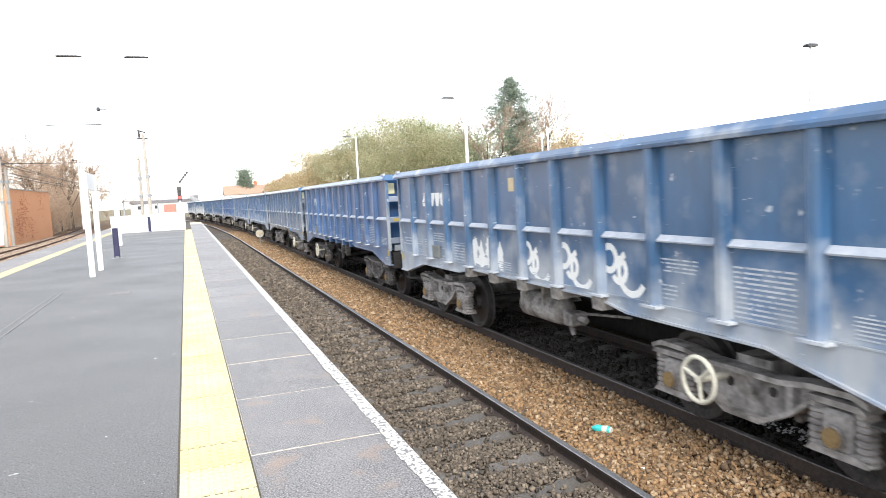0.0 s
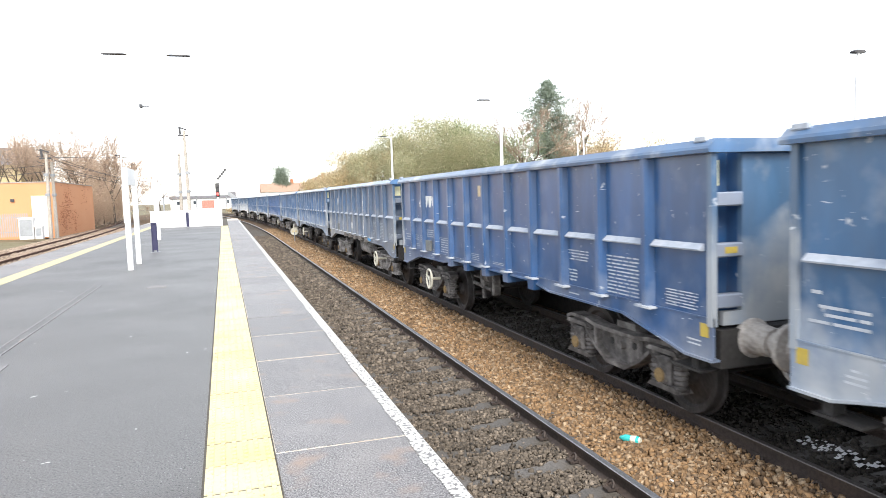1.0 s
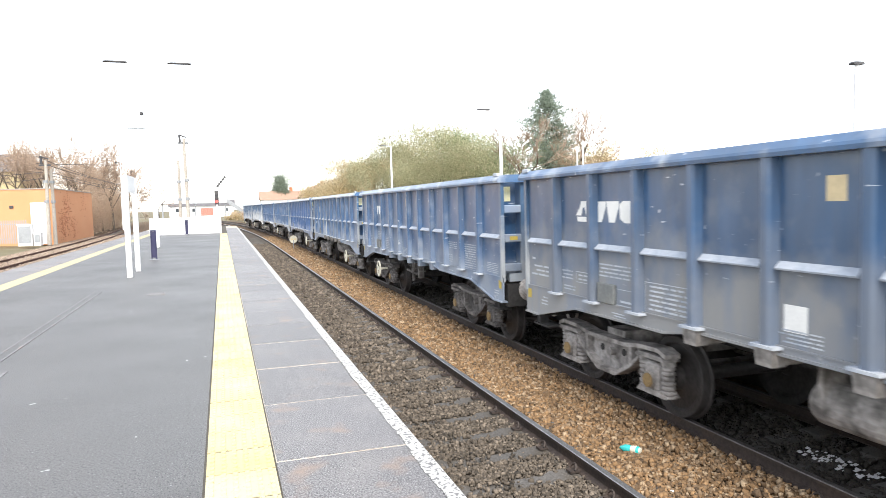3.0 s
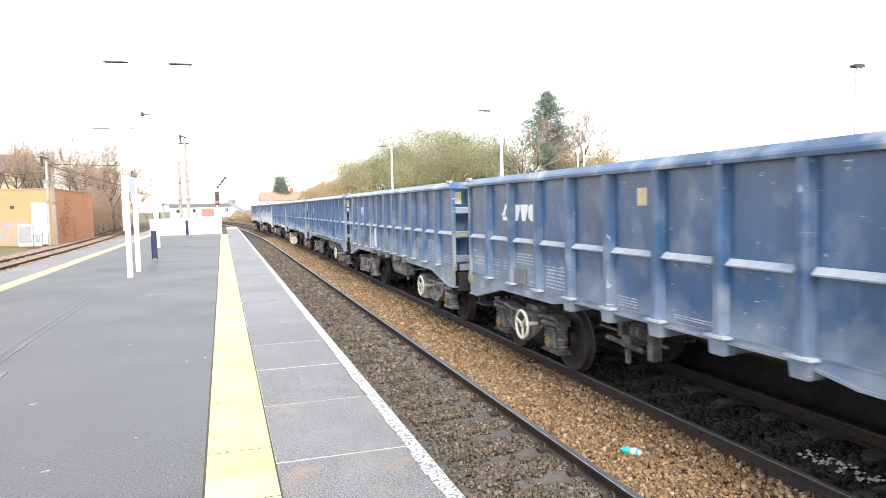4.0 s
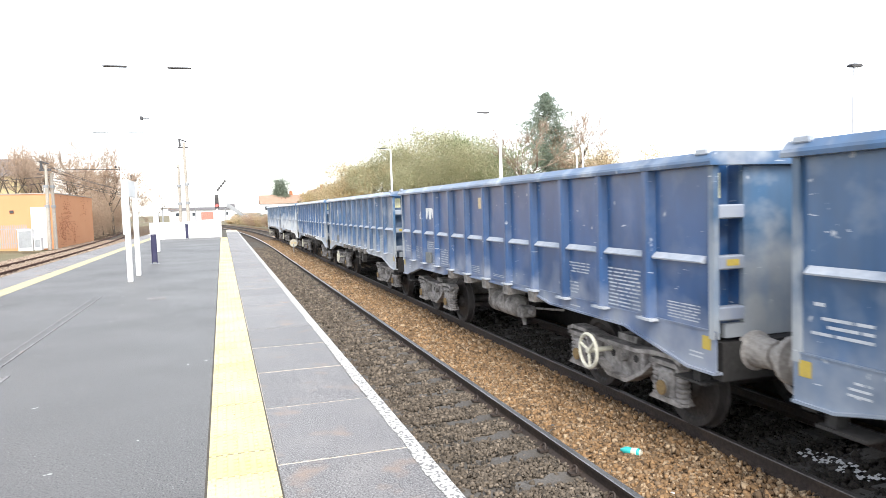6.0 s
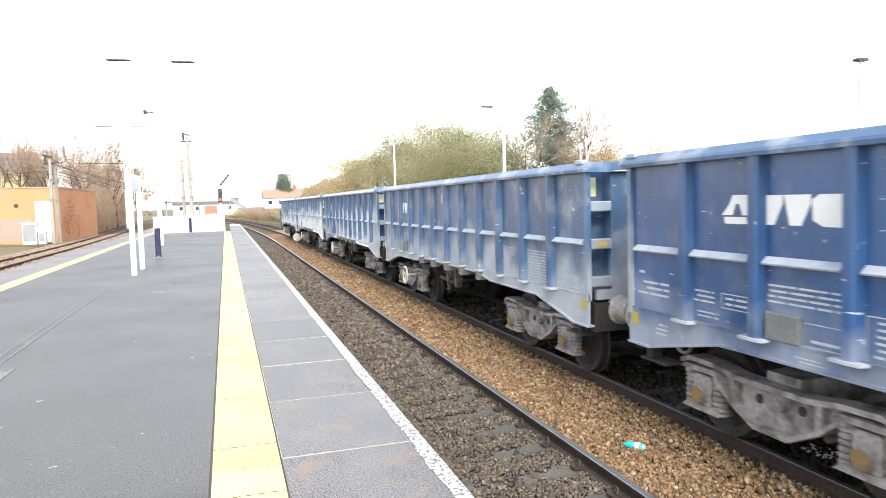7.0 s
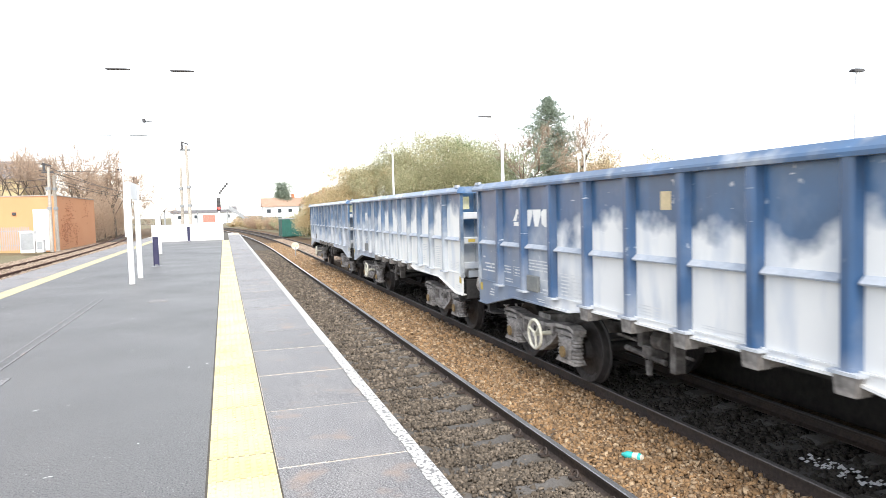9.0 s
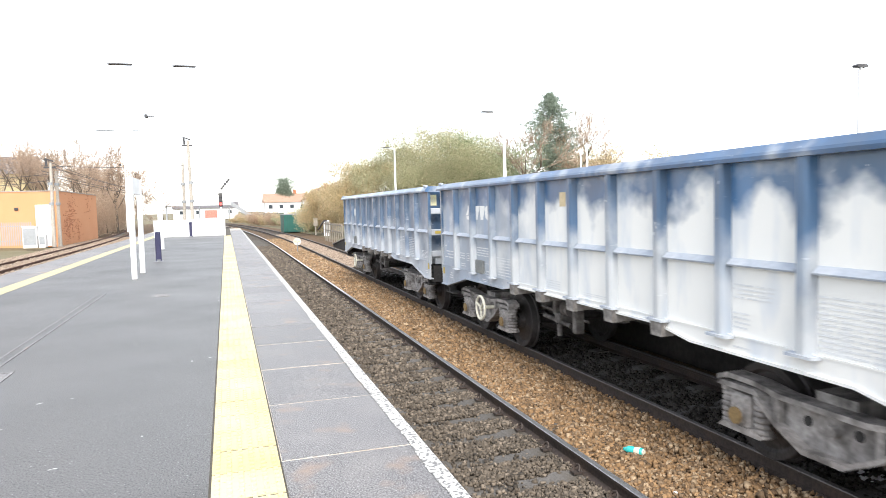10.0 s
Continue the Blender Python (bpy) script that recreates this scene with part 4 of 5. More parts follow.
    for y in (0.06, BODY - 0.18):
        bm = bmesh.new()
        plate(bm, [(y + 0.12, 1.09), (y, 1.09), (y, 1.22), (y + 0.12, 1.22)], -1.339)
        part("yellow_plate", bm, DECAL_Y, w)
    bm = bmesh.new()
    bm.faces.new([bm.verts.new(p) for p in ((-1.24, 0.236, 2.50), (-1.08, 0.236, 2.50), (-1.08, 0.236, 2.74), (-1.24, 0.236, 2.74))])
    part("warning_plate", bm, LABEL_P, w, "small pale yellow warning label")
    bm = bmesh.new()
    bm.faces.new([bm.verts.new(p) for p in ((-1.2, 0.006, 1.875), (-1.06, 0.006, 1.875), (-1.06, 0.006, 1.935), (-1.2, 0.006, 1.935))])
    part("step_plate", bm, DECAL_Y, w, "small yellow plate on a step")
    def daub(faces, x=-1.3145):
        d = bmesh.new()
        for f in faces:
            plate(d, f, x)
        bmesh.ops.remove_doubles(d, verts=d.verts, dist=0.0005)
        part("white_daub", d, LOGO_W, w, "rough white paint daub")
    if look_name == "graffiti":
        for y, z in ((5.45, 1.50), (4.47, 1.53), (3.5, 1.57)):
            for cy, cz, r, a0, a1 in ((0.2, 0.1, 0.17, 40, 400), (0.02, -0.02, 0.16, 60, 330), (-0.2, -0.03, 0.26, -150, 60)):
                arc = np.linspace(a0, a1, 18)
                p = [(y + cy + r * math.cos(radians(a)), z + cz + r * math.sin(radians(a))) for a in arc]
                q = [(y + cy + (r - 0.075) * math.cos(radians(a)), z + cz + (r - 0.075) * math.sin(radians(a))) for a in arc]
                daub([[p[i], p[i + 1], q[i + 1], q[i]] for i in range(17)])
        rr = random.Random(5)
        for y, z, h, v in ((7.45, 1.55, 0.13, 0.22), (7.2, 1.48, 0.12, 0.2), (6.9, 1.55, 0.12, 0.22), (6.5, 1.48, 0.10, 0.2), (7.1, 1.38, 0.38, 0.09)):
            daub([[(y + h * rr.uniform(0.6, 1.25) * math.cos(radians(a)), z + v * rr.uniform(0.6, 1.25) * math.sin(radians(a))) for a in range(0, 360, 15)]])
    elif look_name == "grey":
        daub([[(6.54, 1.40), (6.30, 1.40), (6.30, 1.62), (6.54, 1.62)]])
        daub([[(3.88, 1.3), (3.81, 1.3), (3.82, 2.7), (3.86, 2.7)]], -1.408)
    elif look_name == "dull" and tank:
        daub([[(7.65, 1.3), (7.57, 1.3), (7.57, 1.95), (7.60, 2.1), (7.64, 1.98)]], -1.409)
        daub([[(7.50, 1.3), (7.20, 1.3), (7.24, 1.86), (7.40, 1.88), (7.50, 1.80)]])
    if look_name == "grey":
        bm = bmesh.new()
        plate(bm, [(3.6, 1.14), (3.14, 1.14), (3.14, 1.22), (3.6, 1.22)], -1.3395)
        part("sticker", bm, DECAL_B, w, "light blue sticker on the sole bar")
    return w, sets


# ---- platform furniture ----
def make_sign():
    s = new("station_sign")
    tagged(s, "white station sign board on two white posts, edge on", "sign")
    for y in (13.55, 15.25):
        bm = bmesh.new()
        box(bm, -2.03, -1.91, y - 0.06, y + 0.06, 0, 2.4, 0.008)
        part("post", bm, WHITE, s)
    bm = bmesh.new()
    box(bm, -2.0, -1.94, 13.62, 15.18, 2.02, 2.42, 0.006)
    part("board", bm, WHITE, s)


def make_bollard(x, y):
    b = new("bollard")
    tagged(b, "navy blue hoop post with white centre panel", "bollard", "bollards on the platform")
    bm = bmesh.new()
    for dx in (-0.085, 0.055):
        box(bm, x + dx, x + dx + 0.03, y - 0.04, y + 0.04, 0, 0.94, 0.006)
    box(bm, x - 0.055, x + 0.055, y - 0.04, y + 0.04, 0.90, 0.94)
    part("frame", bm, NAVY, b)
    bm = bmesh.new()
    box(bm, x - 0.054, x + 0.054, y - 0.015, y + 0.015, 0.06, 0.898)
    part("panel", bm, NAVY, b)
    bm = bmesh.new()
    box(bm, x - 0.14, x + 0.14, y - 0.12, y + 0.12, 0.0, 0.012)
    part("base_plate", bm, GALV, b)


def make_barrier():
    b = new("barrier")
    tagged(b, "white boarded barrier closing the platform end", "barrier")
    for i in range(4):
        bm = bmesh.new()
        x0 = -4.15 + i * 1.06
        box(bm, x0, x0 + 1.05, 42.0, 42.05, 0.02, 1.02, 0.004)
        part("board", bm, WHITE, b)
    bm = bmesh.new()
    box(bm, -4.17, 0.1, 41.97, 42.08, 1.02, 1.07, 0.005)
    part("capping", bm, WHITE, b)
    for x in (-4.1, -2.05, 0.02):
        bm = bmesh.new()
        box(bm, x - 0.05, x + 0.05, 42.05, 42.15, 0, 1.02)
        part("post", bm, WHITE, b)


def lamp_head(parent, x, y, z, length, deep=0.13):
    bm = bmesh.new()
    h = length / 2
    prism(bm, [(-h, 0.02), (-h * 0.7, 0.045), (h * 0.7, 0.045), (h, 0.02), (h * 0.85, 0.0), (-h * 0.85, 0.0)], "y", -deep, deep)
    o = part("lamp_head", bm, DARK, parent, "flat dark lamp head")
    o.location = (x, y, z)


def make_double_lamp(x, y, z, reach, length=0.95, thick=3.2):
    p = new("lamp_post")
    tagged(p, "tall white platform lamp post with two flat heads", "lamp post", "platform lamps")
    bm = bmesh.new()
    rod(bm, (x, y, 0), (x, y, thick), 0.11, 0.10, 14)
    rod(bm, (x, y, thick), (x, y, z), 0.055, 0.04, 12)
    part("column", bm, WHITE, p)
    bm = bmesh.new()
    rod(bm, (x - reach, y, z), (x + reach, y, z), 0.025, seg=8)
    part("arm", bm, WHITE, p)
    for s in (-1, 1):
        lamp_head(p, x + s * reach, y, z - 0.03, length)
    bm = bmesh.new()
    rod(bm, (x, y, thick + 2.4), (x - 0.32, y, thick + 2.4), 0.02, seg=8)
    box(bm, x - 0.4, x - 0.28, y - 0.2, y + 0.06, thick + 2.34, thick + 2.48, 0.02)
    part("camera_housing", bm, DARK, p)


def make_side_lamp(x, y, z, reach):
    p = new("lamp_post")
    tagged(p, "slim white lamp post with one flat head on an arm", "lamp post", "lamps beyond the train")
    bm = bmesh.new()
    rod(bm, (x, y, -0.9), (x, y, z), 0.075, 0.045, 12)
    part("column", bm, WHITE, p)
    bm = bmesh.new()
    rod(bm, (x, y, z - 0.02), (x - reach, y, z + 0.05), 0.025, seg=8)
    part("arm", bm, WHITE, p)
    lamp_head(p, x - reach, y, z + 0.04, 0.5 if y > 10 else 0.22, 0.05)


def make_slim_posts():
    for y, z in ((12.88, 3.0), (12.55, 3.12)):
        p = new("sign_post")
        tagged(p, "slim white post with a small plate beyond the train", "post", "slim posts beyond the train")
        bm = bmesh.new()
        rod(bm, (9.5, y, 0.0), (9.5, y, z), 0.022, 0.02, 10)
        part("column", bm, WHITE, p)
        bm = bmesh.new()
        box(bm, 9.45, 9.55, y - 0.04, y - 0.025, z - 0.16, z - 0.04)
        part("plate", bm, WHITE, p)


def make_mast(x, y, z, label, lean=0.0, base=-1.0, bracket=True):
    p = new("overhead_mast")
    tagged(p, label, "mast", "overhead line masts")
    bm = bmesh.new()
    rod(bm, (x, y, base), (x + lean, y, z), 0.16, 0.11, 12)
    part("pole", bm, CONC_POST, p)
    if bracket:
        bm = bmesh.new()
        box(bm, x + lean - 0.5, x + lean + 0.35, y - 0.06, y + 0.06, z - 0.45, z - 0.32)
        rod(bm, (x + lean - 0.3, y, z - 0.3), (x + lean - 0.35, y, z + 0.35), 0.09, seg=8)
        rod(bm, (x + lean - 0.35, y, z + 0.3), (x + lean + 0.2, y, z + 0.1), 0.06, seg=8)
        part("insulator_bracket", bm, DARK, p)
    for h in (2.4, 4.0):
        bm = bmesh.new()
        rod(bm, (x, y, h), (x, y, h + 0.22), 0.19, seg=12)
        part("band", bm, GALV, p)


def make_signal():
    s = new("railway_signal")
    tagged(s, "colour light signal showing red with white-edged post", "signal")
    x, y = -0.3, 70.0
    bm = bmesh.new()
    rod(bm, (x, y, -1.1), (x, y, 3.1), 0.09, seg=10)
    part("post", bm, WHITE, s)
    bm = bmesh.new()
    box(bm, x - 0.2, x + 0.2, y - 0.12, y + 0.1, 2.0, 3.4, 0.03)
    part("backplate", bm, DARK, s)
    for i in range(3):
        bm = bmesh.new()
        rod(bm, (x, y - 0.12, 2.3 + i * 0.4), (x, y - 0.24, 2.3 + i * 0.4), 0.13, seg=12)
        part("lens", bm, LAMP_RED if i == 0 else DARK, s, "lit red lens" if i == 0 else "")
    bm = bmesh.new()
    a, b = Vector((x + 0.05, y, 3.75)), Vector((x + 0.95, y, 4.85))
    rod(bm, a, b, 0.06, seg=8)
    for i in range(5):
        c = a + (b - a) * (i + 0.5) / 5
        rod(bm, (c.x, c.y - 0.02, c.z), (c.x, c.y - 0.24, c.z), 0.13, seg=10)
    part("route_indicator", bm, DARK, s, "slanted row of dark indicator lamps")
    bm = bmesh.new()
    box(bm, x - 1.6, x - 0.4, y + 1.0, y + 1.6, 0.9, 1.7, 0.03)
    tagged(part("equipment_box", bm, SIGNAL_R), "faded red equipment cabinet on a raised frame", "cabinet")
    bm = bmesh.new()
    for dx in (-1.55, -0.45):
        for dy in (1.05, 1.55):
            box(bm, x + dx - 0.04, x + dx + 0.04, y + dy - 0.04, y + dy + 0.04, -1.2, 0.9)
    tagged(part("cabinet_stand", bm, GALV), "grey steel stand under the cabinet", "stand")


def make_disc_sign():
    d = new("trackside_disc")
    tagged(d, "small cream round trackside board on a short post", "trackside sign")
    x, y = 4.3, 39.5
    bm = bmesh.new()
    rod(bm, (x, y, -1.15), (x, y, -0.5), 0.03, seg=8)
    part("post", bm, GALV, d)
    bm = bmesh.new()
    rod(bm, (x, y - 0.01, -0.45), (x, y + 0.02, -0.45), 0.24, seg=20)
    part("disc", bm, CREAM, d)
    bm = bmesh.new()
    box(bm, x - 0.16, x - 0.03, y - 0.03, y - 0.012, -0.5, -0.40)
    box(bm, x + 0.03, x + 0.16, y - 0.03, y - 0.012, -0.5, -0.40)
    part("marking", bm, TAN, d)


def make_litter():
    b = new("plastic_bottle")
    tagged(b, "crushed turquoise plastic bottle lying on ballast", "bottle")
    bm = bmesh.new()
    lathe(bm, [(-0.085, 0.0), (-0.085, 0.024), (-0.07, 0.030), (-0.02, 0.026), (0.0, 0.030), (0.035, 0.029), (0.06, 0.016), (0.075, 0.013), (0.075, 0.0)], 14, Matrix.Identity(4))
    part("body", bm, BOTTLE, b, smooth=True)
    bm = bmesh.new()
    lathe(bm, [(-0.095, 0.0), (-0.095, 0.02), (-0.06, 0.0312), (-0.02, 0.0275), (-0.02, 0.0)], 14, Matrix.Identity(4))
    part("label", bm, CAP, b, "pale torn wrapper")
    b.matrix_basis = pose(4.1, 2.0, -1.062, 0, 4, 118) @ Matrix.Scale(1.4, 4)
    for i, (x, y, z) in enumerate(((4.98 - 0.06, 2.78, -1.085), (4.55, 1.15, -1.09), (4.95, 0.4, -1.085), (3.9, 1.0, -1.09), (4.25, 3.4, -1.09), (4.6, 4.2, -1.09))):
        bm = bmesh.new()
        bmesh.ops.create_icosphere(bm, subdivisions=1, radius=0.022, matrix=Matrix.Translation((x, y, z)) @ Matrix.Diagonal((1, 1.2, 0.7, 1)))
        tagged(part("white_pebble", bm, WHITE), "small white pebble among brown ballast", "pebble", "white pebbles")
    q = np.random.uniform(-1, 1, (90, 2))
    c = np.column_stack([5.75 + q[:, 0] * 0.13, 0.95 + q[:, 1] * 0.42, np.full(90, -1.075)])
    s = np.random.uniform(0.006, 0.022, (90, 1))
    quads = c[:, None, :] + np.array([(-1, -1, 0), (1, -1, 0.3), (1, 1, 0.5), (-1, 1, 0)])[None] * s[:, None, :]
    tagged(new("spilled_lime", sheet("spilled_lime", quads, WHITE)), "white spilled fragments on the shade-dark ballast", "debris", kind="stuff")


# ---- vegetation ----
def blades(name, centres, size, material, flat=0.5):
    n = len(centres)
    a = np.random.normal(size=(n, 3))
    a /= np.linalg.norm(a, axis=1)[:, None]
    b = np.cross(a, np.random.normal(size=(n, 3)))
    b /= np.linalg.norm(b, axis=1)[:, None]
    s = size * np.random.uniform(0.5, 1.3, (n, 1))
    a, b = a * s, b * s * flat
    return sheet(name, np.stack([centres - a, centres - b * 0.9, centres + a, centres + b], 1), material)


def branch_tubes(name, segs, material):
    """Tapered four-sided twigs: segs of (p, q, r0, r1)."""
    p, q = np.array([s[0] for s in segs]), np.array([s[1] for s in segs])
    r0, r1 = np.array([s[2] for s in segs])[:, None], np.array([s[3] for s in segs])[:, None]
    d = q - p
    d /= np.linalg.norm(d, axis=1)[:, None] + 1e-9
    u = np.cross(d, np.array([0.31, 0.87, 0.13]))
    u /= np.linalg.norm(u, axis=1)[:, None] + 1e-9
    v = np.cross(d, u)
    quads = []
    cs = [u, -0.5 * u + 0.87 * v, -0.5 * u - 0.87 * v]
    for i in range(3):
        a, b = cs[i], cs[(i + 1) % 3]
        quads.append(np.stack([p + a * r0, p + b * r0, q + b * r1, q + a * r1], 1))
    return sheet(name, np.concatenate(quads), material)


def grow(base, height, depth, spread, rng, thick):
    segs, tips = [], []
    def go(p, d, length, r, level):
        d = d / np.linalg.norm(d)
        mid = p + d * length * 0.5 + rng.normal(size=3) * length * 0.05
        end = mid + (d + rng.normal(size=3) * 0.12) * length * 0.5
        segs.append((p, mid, r, r * 0.8))
        segs.append((mid, end, r * 0.8, r * 0.6))
        if level == 0:
            tips.append(end)
            return
        for i in range(3 if level > 1 else 4):
            nd = d + rng.normal(size=3) * spread + np.array([0, 0, 0.15])
            start = p + (end - p) * rng.uniform(0.45, 1.0)
            go(start, nd, length * rng.uniform(0.55, 0.8), r * 0.55, level - 1)
    go(np.array(base, float), np.array([0, 0, 1.0]), height * 0.38, thick, depth)
    return segs, np.array(tips)


def bare_tree(x, y, base, height, label, seed, material=None, haze=None, depth=5, spread=0.5):
    rng = np.random.default_rng(seed)
    t = new("bare_tree")
    tagged(t, label, "tree", "bare trees")
    segs, tips = grow((0, 0, 0), height * 1.25, depth, spread, rng, height * 0.018)
    big = [s for s in segs if s[2] > height * 0.0045]
    small = [(s[0], s[1], max(s[2], 0.022), max(s[3], 0.014)) for s in segs if s[2] <= height * 0.0045]
    for nm, ss, m in (("trunk", big, BARK), ("branchwork", small, material or TWIG)):
        if ss:
            piece(nm, branch_tubes(nm, ss, m), t)
    if haze is not None:
        c = tips[rng.integers(0, len(tips), haze[1])] + rng.normal(size=(haze[1], 3)) * height * 0.05
        piece("crown", blades("crown", c, haze[2], haze[0], 0.18), t)
    t.location = (x, y, base)
    return t


def leafy_tree(x, y, base, height, width, leaf, label, seed, leaves=7000, size=0.16, name="tree"):
    leaves = int(leaves * 5.5)
    rng = np.random.default_rng(seed)
    t = new(name)
    tagged(t, label, "tree", "leafy trees")
    segs, tips = grow((0, 0, 0), height * 0.8, 4, 0.55, rng, height * 0.02)
    piece("trunk", branch_tubes("trunk", segs, BARK), t)
    k = 60
    cl = np.clip(rng.normal(size=(k, 3)), -1.75, 1.75) * np.array([width * 0.32, width * 0.32, height * 0.19]) + np.array([0, 0, height * 0.56])
    rad = rng.uniform(0.11, 0.22, k) * height
    i = rng.integers(0, k, leaves)
    d = rng.normal(size=(leaves, 3))
    d /= np.linalg.norm(d, axis=1)[:, None]
    c = cl[i] + d * (rad[i] * rng.uniform(0.35, 1.05, leaves))[:, None]
    c[:, 2] = np.maximum(c[:, 2], 0.2)
    np.random.seed(seed)
    piece("crown", blades("crown", c, size, leaf), t)
    t.location = (x, y, base)
    return t


def conifer(x, y, base, height, width, label, seed):
    rng = np.random.default_rng(seed)
    t = new("conifer")
    tagged(t, label, "tree")
    bm = bmesh.new()
    rod(bm, (0, 0, 0), (0, 0, height * 0.98), height * 0.016, 0.02, 8)
    part("trunk", bm, BARK, t)
    segs, cen = [], []
    n = 190
    for i in range(n):
        f = (i + rng.uniform(-0.6, 0.6)) / n
        z = height * (0.12 + 0.86 * f)
        r = width * 0.5 * (1 - f) ** 0.75 * rng.uniform(0.55, 1.1) + 0.15
        a = rng.uniform(0, 6.28)
        d = np.array([math.cos(a), math.sin(a), 0.25])
        p = np.array([0, 0, z])
        segs.append((p, p + d * r, 0.045, 0.012))
        m = int(70 + 190 * r / width)
        u = rng.uniform(0.2, 1.05, m)
        cen.append(p + d * (r * u)[:, None] + rng.normal(size=(m, 3)) * np.array([0.26, 0.26, 0.2]) * (0.5 + r * 0.3))
    piece("branchwork", branch_tubes("branchwork", segs, BARK), t)
    np.random.seed(seed)
    piece("crown", blades("crown", np.concatenate(cen), 0.15, NEEDLE, 0.3), t)
    t.location = (x, y, base)


def bush(x, y, base, w, h, leaf, label, seed, leaves=3200, size=0.10):
    rng = np.random.default_rng(seed)
    t = new("bush")
    tagged(t, label, "bush", "trackside bushes")
    segs = []
    for i in range(26):
        d = rng.normal(size=3) * np.array([w * 0.3, w * 0.3, 0.1]) + np.array([0, 0, h * rng.uniform(0.5, 0.95)])
        segs.append((rng.normal(size=3) * np.array([w * 0.12, w * 0.12, 0]), d, 0.02, 0.006))
    piece("branchwork", branch_tubes("branchwork", segs, TWIG), t)
    i = rng.integers(0, 26, leaves)
    tip = np.array([s[1] for s in segs])
    c = tip[i] * rng.uniform(0.3, 1.02, (leaves, 1)) + rng.normal(size=(leaves, 3)) * 0.13 * h
    c[:, 2] = np.abs(c[:, 2])
    np.random.seed(seed)
    piece("foliage", blades("foliage", c, size, leaf), t)
    t.location = (x, y, base)


# ---- buildings and the far distance ----
def make_brick_building():
    h = new("trackside_building")
    tagged(h, "low flat-roofed orange brick building beside the line", "building")
    bm = bmesh.new()
    box(bm, -46, -13.4, 62.0, 80, -1.1, 3.62)
    part("wall", bm, ORANGE, h)
    bm = bmesh.new()
    box(bm, -46.06, -13.34, 61.94, 80.06, 3.62, 3.70)
    part("roof", bm, CONC_POST, h, "thin stone parapet coping")
    b = bmesh.new()
    box(b, -0.03, 0.03, 0.005, 0.215, 0.005, 0.07)
    me = mesh_of("brick", b, BRICK_O)
    random.seed(4)
    seen = set()
    heart = [(random.uniform(5, 55), random.uniform(5, 72)) for i in range(7)]
    while len(seen) < 280:   # spalled patches of the brick return wall
        hr, hc = random.choice(heart)
        r, c = int(random.gauss(hr, 9)), int(random.gauss(hc, 4))
        if 0 <= r < 60 and 0 <= c < 78:
            seen.add((r, c))
    for r, c in sorted(seen):
        piece("brick", me, h, (-13.39, 62.1 + c * 0.225 + (0.11 if r % 2 else 0), -0.9 + r * 0.075))
    for x0, x1, z0, z1, m, nm in ((-16.75, -16.45, 2.05, 2.3, DARK, "wall_lamp"), (-15.2, -13.75, -1.0, 2.5, WHITE, "door")):
        bm = bmesh.new()
        box(bm, x0, x1, 61.9, 61.98, z0, z1, 0.02)
        part(nm, bm, m, h)
    f = new("palisade_fence")
    tagged(f, "galvanised steel palisade fence before the building", "fence")
    b = bmesh.new()
    prism(b, [(-0.04, 0), (0.04, 0), (0.04, 1.75), (0.0, 1.9), (-0.04, 1.75)], "y", -0.01, 0.01)
    me = mesh_of("pale", b, GALV)
    for i in range(48):
        piece("pale", me, f, (-22 + i * 0.155, 58.2, -0.75))
    for z in (-0.4, 0.75):
        bm = bmesh.new()
        box(bm, -22.1, -14.5, 58.21, 58.26, z, z + 0.06)
        part("fence_rail", bm, GALV, f)
    for x, w, hh, label in ((-15.1, 1.0, 1.6, "pale grey lineside equipment cabinet"), (-14.0, 0.5, 0.9, "short white lineside cabinet")):
        c = new("lineside_cabinet")
        tagged(c, label, "cabinet", "lineside cabinets")
        bm = bmesh.new()
        box(bm, x, x + w, 57.2, 57.9, -0.95, -0.9 + hh, 0.02)
        part("body", bm, WHITE, c)
        bm = bmesh.new()
        box(bm, x + 0.06, x + w - 0.06, 57.17, 57.197, -0.7, -1.0 + hh, 0.004)
        part("door", bm, GALV, c)
        bm = bmesh.new()
        box(bm, x - 0.04, x + w + 0.04, 57.14, 57.94, -0.9 + hh, -0.84 + hh, 0.01)
        part("lid", bm, WHITE, c)


